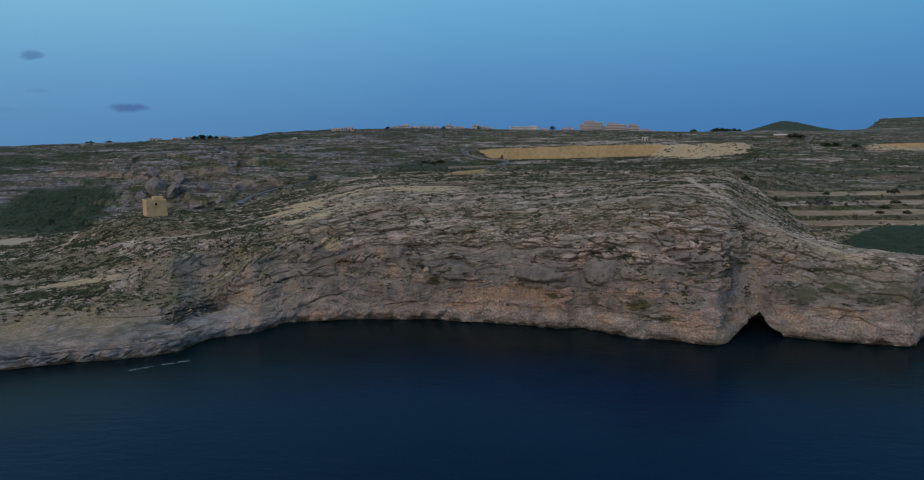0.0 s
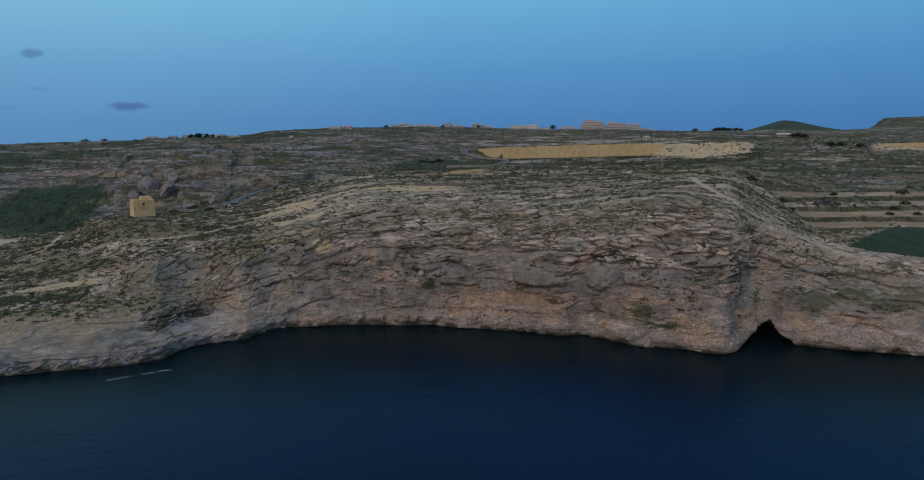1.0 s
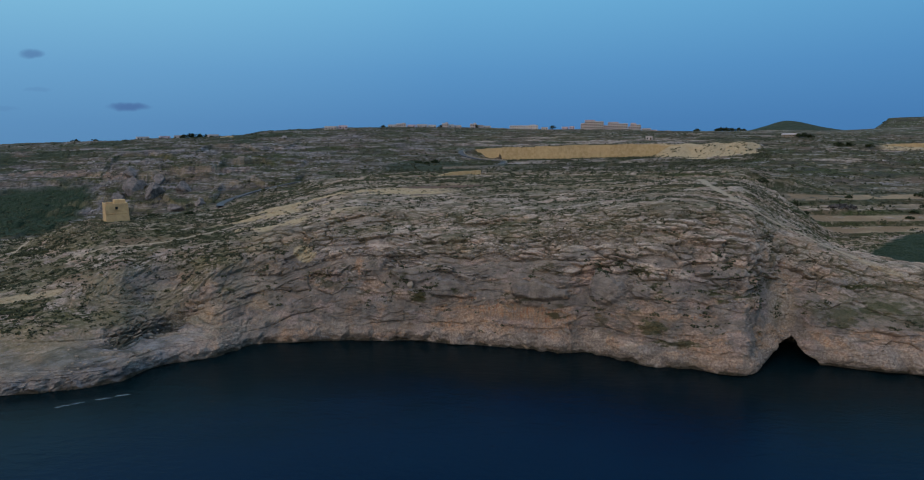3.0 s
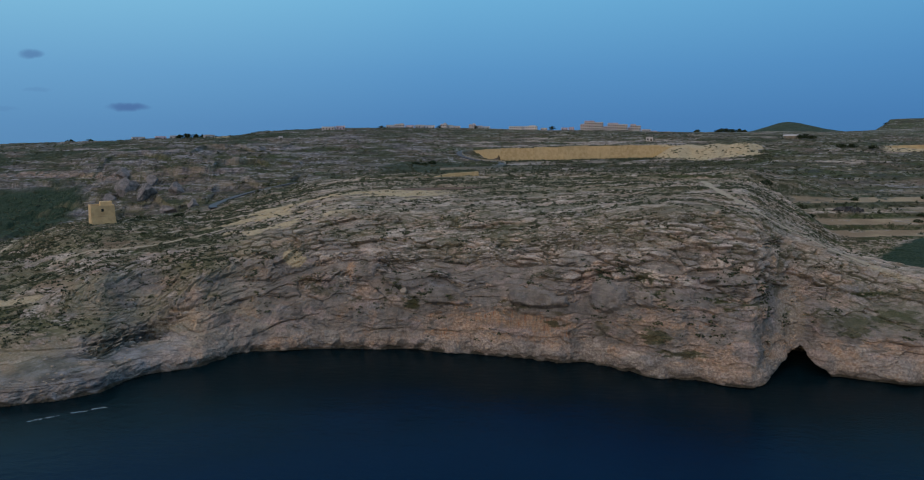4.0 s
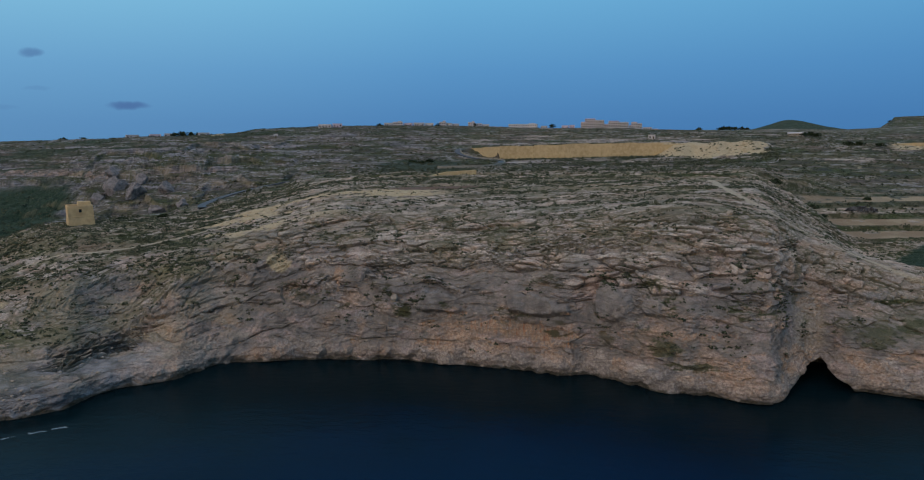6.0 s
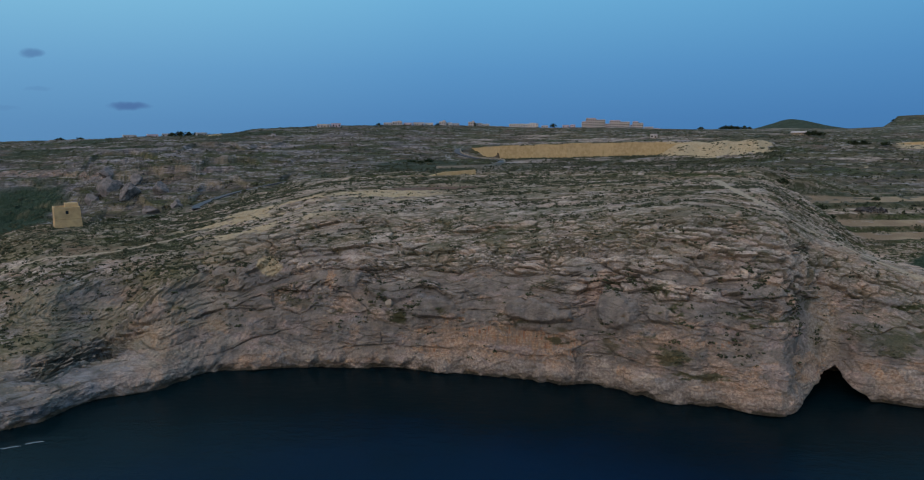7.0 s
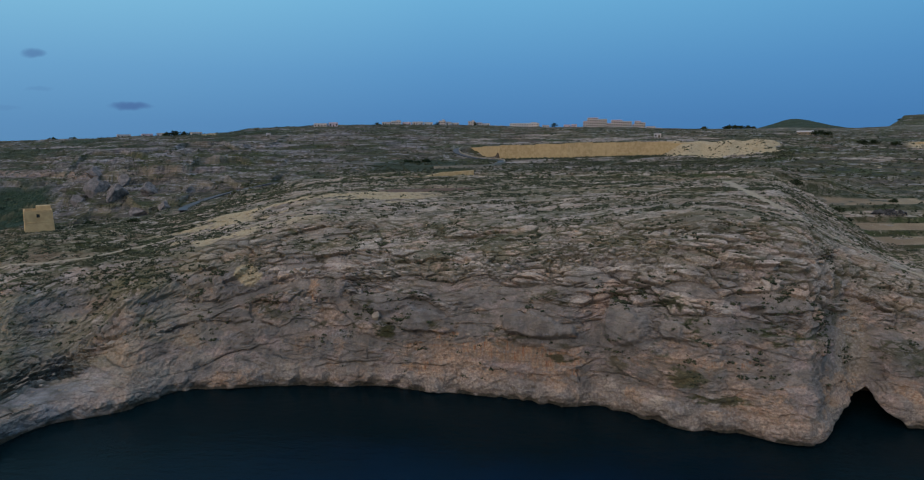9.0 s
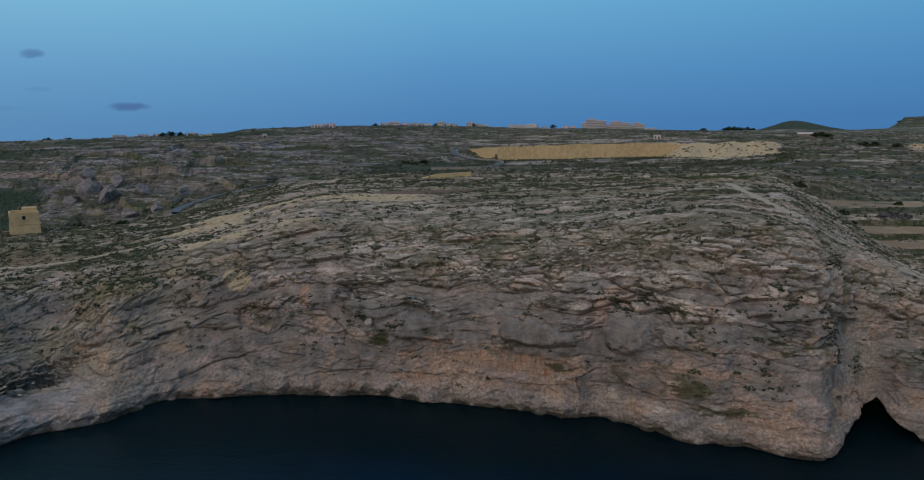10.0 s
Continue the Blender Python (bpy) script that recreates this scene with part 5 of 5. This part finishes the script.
# ---------------------------------------------------------------- plants
def clump_mesh(rng, tufts, spread, height):
    """Vertices and triangles of one scrub clump, a metre across: many small uneven tufts."""
    verts, tris = [], []
    for _ in range(tufts):
        c = np.array([rng.uniform(-spread, spread), rng.uniform(-spread, spread), rng.uniform(0.05, height)])
        c[2] *= 1 - 0.55 * min(1, np.hypot(c[0], c[1]) / spread)
        s = rng.uniform(0.12, 0.26)
        o = np.array([[1, 0, 0], [-0.5, 0.87, 0], [-0.5, -0.87, 0], [0, 0, 0.85], [0, 0, -0.8]]) * s * rng.uniform(0.7, 1.3, (5, 1))
        k = len(verts)
        verts.extend(o + c)
        tris.extend(np.array([[0, 1, 3], [1, 2, 3], [2, 0, 3], [1, 0, 4], [2, 1, 4], [0, 2, 4]]) + k)
    return np.array(verts, np.float32), np.array(tris, np.int32)


def stone_mesh(rng):
    """Vertices and triangles of one loose stone, a metre across."""
    bm = bmesh.new()
    bmesh.ops.create_icosphere(bm, subdivisions=1, radius=0.5)
    for v in bm.verts:
        v.co = Vector((v.co.x * rng.uniform(0.8, 1.25), v.co.y * rng.uniform(0.7, 1.1), v.co.z * rng.uniform(0.45, 0.8) + 0.1))
    verts = np.array([v.co[:] for v in bm.verts], np.float32)
    tris = np.array([[v.index for v in f.verts] for f in bm.faces], np.int32)
    bm.free()
    return verts, tris


def scrub(name, label, count, weight, size, mat, seed, tufts=9, height=0.5, stones=False):
    """One carpet of small plants, spread over the ground by a weight for each of its points."""
    rng = np.random.default_rng(seed)
    kinds = [stone_mesh(rng) if stones else clump_mesh(rng, tufts, 0.42, height) for _ in range(10)]
    rows, cols = COVER["shape"]
    x, y = (COVER[k].reshape(rows, cols) for k in "xy")
    area = np.zeros((rows, cols), np.float32)
    area[1:-1, 1:-1] = np.abs((x[1:-1, 2:] - x[1:-1, :-2]) * (y[2:, 1:-1] - y[:-2, 1:-1]) - (y[1:-1, 2:] - y[1:-1, :-2]) * (x[2:, 1:-1] - x[:-2, 1:-1])) / 4
    p = (area.ravel() * weight).astype(np.float64)
    p /= p.sum()
    pick = np.searchsorted(np.cumsum(p), rng.random(count))
    verts, tris, k = [], [], 0
    for i in np.clip(pick, 0, len(p) - 1):
        v, f = kinds[rng.integers(10)]
        s = rng.uniform(*size) * rng.uniform(0.75, 1.25)
        a = rng.uniform(0, 6.283)
        c, d = math.cos(a), math.sin(a)
        w = np.empty_like(v)
        w[:, 0] = (v[:, 0] * c - v[:, 1] * d) * s * 1.25 + COVER["x"][i]
        w[:, 1] = (v[:, 0] * d + v[:, 1] * c) * s + COVER["y"][i]
        w[:, 2] = v[:, 2] * s + COVER["z"][i] - 0.08
        verts.append(w)
        tris.append(f + k)
        k += len(v)
    mesh = bpy.data.meshes.new(name)
    verts, tris = np.concatenate(verts), np.concatenate(tris)
    mesh.vertices.add(len(verts))
    mesh.vertices.foreach_set("co", verts.ravel())
    mesh.loops.add(tris.size)
    mesh.loops.foreach_set("vertex_index", tris.ravel())
    mesh.polygons.add(len(tris))
    mesh.polygons.foreach_set("loop_start", np.arange(0, tris.size, 3, dtype=np.int32))
    mesh.polygons.foreach_set("loop_total", np.full(len(tris), 3, dtype=np.int32))
    mesh.update()
    mesh.materials.append(mat)
    return tagged(new(name, mesh), label, "stones" if stones else "shrubs", kind="stuff")


OPEN = (1 - COVER["plough"]) * (1 - COVER["meadow"]) * (1 - COVER["track"]) * (1 - COVER["field"]) * (COVER["z"] > 3.5)
LIE = 1 - COVER["steep"]
patchy = 0.3 * COVER["ribs"] + 0.7 * fbm(np.stack([COVER["x"] / 7, COVER["y"] / 6, COVER["z"] / 6], 1), 4, 301)
near_w = OPEN * (0.06 + LIE) * (COVER["r"] < 330) * (COVER["a"] > -48) * (COVER["a"] < 34) * (0.10 + 0.25 * (COVER["a"] < -22) + smooth(0.47, 0.60, patchy)) * (0.35 + 1.2 * COVER["green"] + 0.9 * COVER["hollow"]) * (1 - 0.8 * COVER["sand"]) * (1 - 0.6 * COVER["shoulder"]) * (1 + 0.15 * (COVER["a"] < -22)) * (1 - 0.55 * (COVER["a"] > 15.5)) * (1 - (COVER["a"] < -22) * (COVER["z"] < 9))
scrub("garrigue", "low dark green garrigue scrub between limestone rocks", 20000, near_w, (0.5, 1.45), SHRUB_MAT, 1, 6)
far_w = OPEN * (COVER["r"] > 320) * (COVER["r"] < 900) * (COVER["a"] > -48) * (COVER["a"] < 34) * (0.15 + COVER["green"] + 1.5 * COVER["riser"] + COVER["lush"]) * (0.2 + smooth(0.4, 0.6, patchy)) / (COVER["r"] / 300)
far_w = far_w * (1 + 7 * (COVER["a"] > -5) * (COVER["a"] < 19) * (COVER["r"] > 468) * (COVER["r"] < 545))
scrub("far_scrub", "olive scrub and bushes along ledges and terrace walls", 17000, far_w, (0.8, 2.3), SHRUB_MAT, 2, 6, 0.55)
cliff_w = (COVER["steep"] > 0.6) * (COVER["z"] > 9) * (COVER["r"] < 260) * (COVER["a"] > -46) * (0.04 + smooth(0.55, 0.66, patchy)) * (0.1 + COVER["hollow"])
scrub("cliff_plants", "tufts of dark green plants in cliff joints", 800, cliff_w, (0.5, 1.3), SHRUB_MAT, 3)


stone_w = OPEN * (0.15 + LIE) * (COVER["r"] < 320) * (COVER["a"] > -47) * (COVER["a"] < 33) * (0.15 + smooth(0.45, 0.6, fbm(np.stack([COVER["x"] / 12, COVER["y"] / 7, COVER["z"] / 9], 1), 3, 311)))
scrub("loose_stones", "pale loose limestone stones scattered over the headland", 3500, stone_w, (0.3, 0.9), STONE_MAT, 4, stones=True)


def tree(x, y, tall, spread, seed, label, z=None):
    """A tapered trunk with limbs and an uneven crown of many leaf clumps."""
    rng = random.Random(seed)
    z = land_at(x, y) if z is None else z
    t = base("tree", pose(x, y, z - 0.3), label, "tree", "trees on the skyline")
    bm = bmesh.new()
    limbs = [((0, 0, -0.5), (0.1 * tall * rng.uniform(-1, 1), 0, tall * 0.5), tall * 0.045, tall * 0.03)]
    for i in range(5):
        a = i * 1.26 + rng.random()
        limbs.append((limbs[0][1], (math.cos(a) * spread * 0.55, math.sin(a) * spread * 0.55, tall * rng.uniform(0.6, 0.85)), tall * 0.024, tall * 0.01))
    for p, q, r0, r1 in limbs:
        p, q = Vector(p), Vector(q)
        m = Matrix.Translation((p + q) / 2) @ (q - p).to_track_quat("Z", "Y").to_matrix().to_4x4()
        bmesh.ops.create_cone(bm, segments=7, radius1=r0, radius2=r1, depth=(q - p).length, matrix=m, cap_ends=True)
    part("trunk", bm, BARK_MAT, t)
    bm = bmesh.new()
    for _ in range(150):
        a, r = rng.uniform(0, 6.283), spread * rng.random() ** 0.6
        lump = 0.8 + 0.35 * math.sin(3 * a + seed)
        c = Vector((math.cos(a) * r * lump, math.sin(a) * r * lump, tall * (0.22 + 0.78 * rng.random() * (1 - 0.5 * (r / spread) ** 2))))
        s = spread * rng.uniform(0.07, 0.17)
        q = [bm.verts.new(c + Vector((rng.gauss(0, s), rng.gauss(0, s), rng.gauss(0, s * 0.7)))) for _ in range(5)]
        for f in ((0, 1, 2), (0, 2, 3), (0, 3, 1), (4, 1, 2), (4, 2, 3)):
            bm.faces.new([q[i] for i in f])
    part("crown", bm, TREE_MAT, t)
    return t


TREES = [  # bearing, range, height, spread
    (-13.7, 890, 4.5, 3.6), (-30.2, 870, 6, 5), (-29.6, 872, 7, 6), (-29.0, 875, 6, 5), (-28.5, 880, 5, 4), (-8.6, 920, 5, 3.2), (-5.4, 950, 6, 3),
    (1.3, 1210, 9, 6), (15.0, 1090, 5, 5), (15.3, 1095, 7, 6), (15.7, 1098, 7, 6), (16.1, 1095, 5, 6), (16.6, 1100, 6, 5), (17.0, 1100, 4, 5),
    (20.9, 790, 5, 4), (21.3, 795, 5.5, 4.5), (21.7, 800, 4.5, 4), (13.4, 1150, 6, 6), (26.6, 1240, 3, 3.5),
    (23.6, 640, 4, 4), (24.3, 645, 4, 4.5), (25.6, 660, 3.5, 4), (-37.8, 905, 4, 5), (-36.5, 905, 4, 4), (-9.8, 470, 2.6, 3), (-9.1, 480, 2.8, 3.5), (-10.6, 475, 2.4, 3),
]
for k, (bearing, reach, tall, spread) in enumerate(TREES):
    px, py = polar(bearing, reach)
    tree(px, py, tall, spread, k, "round dark evergreen tree on the ridge" if reach > 700 else "bushy dark green tree in the valley")


def bush(x, y, tall, spread, seed, label):
    """A low wide bush of many leaf clumps on a few short stems."""
    rng = random.Random(seed)
    z = top_of(COVER, x, y)
    b = base("bush", pose(x, y, z - 0.1), label, "bush", "bushes about the terraces")
    bm = bmesh.new()
    for i in range(4):
        a = i * 1.6 + rng.random()
        p, q = Vector((0, 0, -0.2)), Vector((math.cos(a) * spread * 0.5, math.sin(a) * spread * 0.5, tall * 0.6))
        m = Matrix.Translation((p + q) / 2) @ (q - p).to_track_quat("Z", "Y").to_matrix().to_4x4()
        bmesh.ops.create_cone(bm, segments=6, radius1=0.09, radius2=0.03, depth=(q - p).length, matrix=m, cap_ends=True)
    part("stems", bm, BARK_MAT, b)
    bm = bmesh.new()
    for _ in range(130):
        a, r = rng.uniform(0, 6.283), spread * rng.random() ** 0.6
        c = Vector((math.cos(a) * r, math.sin(a) * r * 0.8, tall * (0.12 + 0.88 * rng.random() * (1 - 0.6 * (r / spread) ** 2))))
        s = 0.12 + 0.10 * spread * rng.random()
        q = [bm.verts.new(c + Vector((rng.gauss(0, s), rng.gauss(0, s), rng.gauss(0, s * 0.7)))) for _ in range(5)]
        for f in ((0, 1, 2), (0, 2, 3), (0, 3, 1), (4, 1, 2), (4, 2, 3)):
            bm.faces.new([q[i] for i in f])
    part("leaves", bm, GREY_LEAF_MAT if "grey" in label else TREE_MAT, b)
    return b


bush(138, 313, 2.6, 6.5, 1, "wide grey leafless bush on a terrace wall")
for k, (px, py, tall, spread) in enumerate([(112, 297, 2.2, 2.4), (118, 302, 1.8, 2.0), (168, 312, 1.6, 2.2), (176, 318, 1.8, 2.4), (186, 340, 2.2, 3.0), (150, 333, 1.5, 1.8),
                                            (104, 318, 2.4, 3.2), (160, 300, 1.4, 1.8), (172, 300, 1.5, 1.8), (-166, 262, 1.8, 2.6), (-176, 268, 2.0, 3.0), (-148, 262, 1.6, 2.2)]):
    bush(px, py, tall, spread, 20 + k, "dark green bush growing along a terrace wall" if px > 0 else "dark green bush on the bank behind the tower")


def boulder(x, y, size, seed, label):
    """A single weathered block of limestone."""
    rng = random.Random(seed)
    z = top_of(COVER, x, y)
    bm = bmesh.new()
    bmesh.ops.create_icosphere(bm, subdivisions=3, radius=0.5)
    for v in bm.verts:
        n = noise.noise(v.co * 2.2 + Vector((seed, 0, 0))) * 0.35 + noise.noise(v.co * 6 + Vector((0, seed, 0))) * 0.10
        v.co = v.co * (1 + n)
        for k in range(7):                                     # broken faces
            a, e = 2.4 * k + seed, math.sin(k * 1.7 + seed) * 0.9
            face = Vector((math.cos(a) * math.cos(e), math.sin(a) * math.cos(e), math.sin(e)))
            over = v.co.dot(face) - 0.36
            if over > 0:
                v.co = v.co - face * over * 0.85
        v.co = Vector((v.co.x * size[0], v.co.y * size[1], v.co.z * size[2]))
    ob = part("boulder", bm, STONE_MAT)
    ob.matrix_basis = pose(x, y, z + size[2] * 0.12, rng.uniform(-10, 10), rng.uniform(-10, 10), rng.uniform(0, 180))
    return tagged(ob, label, "boulder", "boulders on the headland")


for k, (px, py, size) in enumerate([(-36.2, 185.5, (2.6, 2.2, 2.2)), (-42.5, 184.4, (1.6, 1.4, 1.0)), (-52, 186, (1.5, 1.3, 0.9)), (30, 196, (2.4, 1.8, 1.4)), (52, 203, (2.6, 2.0, 1.6)),
                                    (47, 199, (1.8, 1.6, 1.2)), (20, 205, (2.2, 1.5, 1.1)), (-66, 205, (1.8, 1.4, 1.1)), (-88, 181, (1.8, 1.5, 0.8)), (-96, 176, (2.0, 1.6, 0.9)), (84, 196, (2.2, 1.8, 1.5)), (92, 199, (1.9, 1.5, 1.2))]):
    boulder(px, py, size, k, "large pale limestone boulder lodged on the cliff slope" if k < 3 else "weathered grey-beige limestone boulder on the headland")


def outcrop(x, y, size, seed, sink):
    """A rounded crag of grey limestone, split by upright joints."""
    z = top_of(COVER, x, y)
    bm = bmesh.new()
    bmesh.ops.create_icosphere(bm, subdivisions=5, radius=0.5)
    for v in bm.verts:
        p = v.co.copy()
        n = noise.noise(p * 2.0 + Vector((seed, 0, 0))) * 0.30 + noise.noise(p * 5.0 + Vector((0, seed, 0))) * 0.12 + noise.noise(p * 13.0) * 0.05
        p *= 1 + n
        for k in range(11):                                    # broken faces and upright joints
            a, e = 2.4 * k + seed, math.sin(k * 1.7 + seed) * 0.55
            side = Vector((math.cos(a) * math.cos(e), math.sin(a) * math.cos(e), math.sin(e)))
            over = p.dot(side) - 0.30 - 0.05 * math.sin(3 * k + seed)
            if over > 0:
                p -= side * over * 0.9
        shelf = math.sin(p.z * 13 + 2.0 * noise.noise(p * 2.5 + Vector((seed, 0, 0))))
        p *= 1 + 0.05 * shelf + 0.05 * noise.noise(p * 16)
        v.co = Vector((p.x * size[0] * 0.85, p.y * size[1] * 0.85, p.z * size[2] * 0.85))
    ob = part("rock_outcrop", bm, CRAG_MAT)
    ob.matrix_basis = pose(x, y, z + size[2] * (0.5 - sink), 0, 0, 40 * seed)
    return tagged(ob, "rounded grey limestone crag on the slope behind the tower", "rock outcrop", "crags behind the tower")


for k, (px, py, size, sink) in enumerate([(-276, 412, (24, 18, 17), 0.35), (-252, 398, (22, 16, 15), 0.35), (-236, 405, (18, 15, 12), 0.35), (-281, 401, (14, 12, 11), 0.4), (-225, 377, (17, 11, 7), 0.35),
                                          (-205, 371, (12, 10, 8), 0.4), (-291, 434, (26, 16, 11), 0.4), (-262, 420, (16, 12, 12), 0.4)]):
    outcrop(px, py, size, k + 1, sink)


# ---------------------------------------------------------------- foam on the water
def foam(line, seed):
    rng = random.Random(seed)
    bm = bmesh.new()
    for (ax, ay), (bx, by) in zip(line, line[1:]):
        n = 26
        for i in range(n):
            if rng.random() < 0.25:
                continue
            t = (i + rng.random()) / n
            c = Vector((ax + (bx - ax) * t + rng.gauss(0, 0.18), ay + (by - ay) * t + rng.gauss(0, 0.12), 0.03 + 0.02 * rng.random()))
            way = Vector((bx - ax, by - ay, 0)).normalized()
            side = Vector((-way.y, way.x, 0))
            l, w = rng.uniform(0.2, 0.6), rng.uniform(0.03, 0.11)
            ring = [bm.verts.new(c + way * l * math.cos(a) + side * w * math.sin(a) * rng.uniform(0.6, 1.3)) for a in (0, 0.9, 1.8, 2.7, 3.6, 4.5, 5.4)]
            mid = bm.verts.new(c + Vector((0, 0, 0.05)))
            for q in range(7):
                bm.faces.new((ring[q], ring[(q + 1) % 7], mid))
    return tagged(part("foam_streak", bm, FOAM_MAT), "thin white streak of foam drifting on the sea", "foam", kind="stuff")


foam([(-104.8, 129.2), (-100.5, 132.6)], 1)
foam([(-98.3, 134.2), (-96.2, 135.6)], 2)
foam([(-95.2, 136.4), (-92.8, 138.0)], 3)
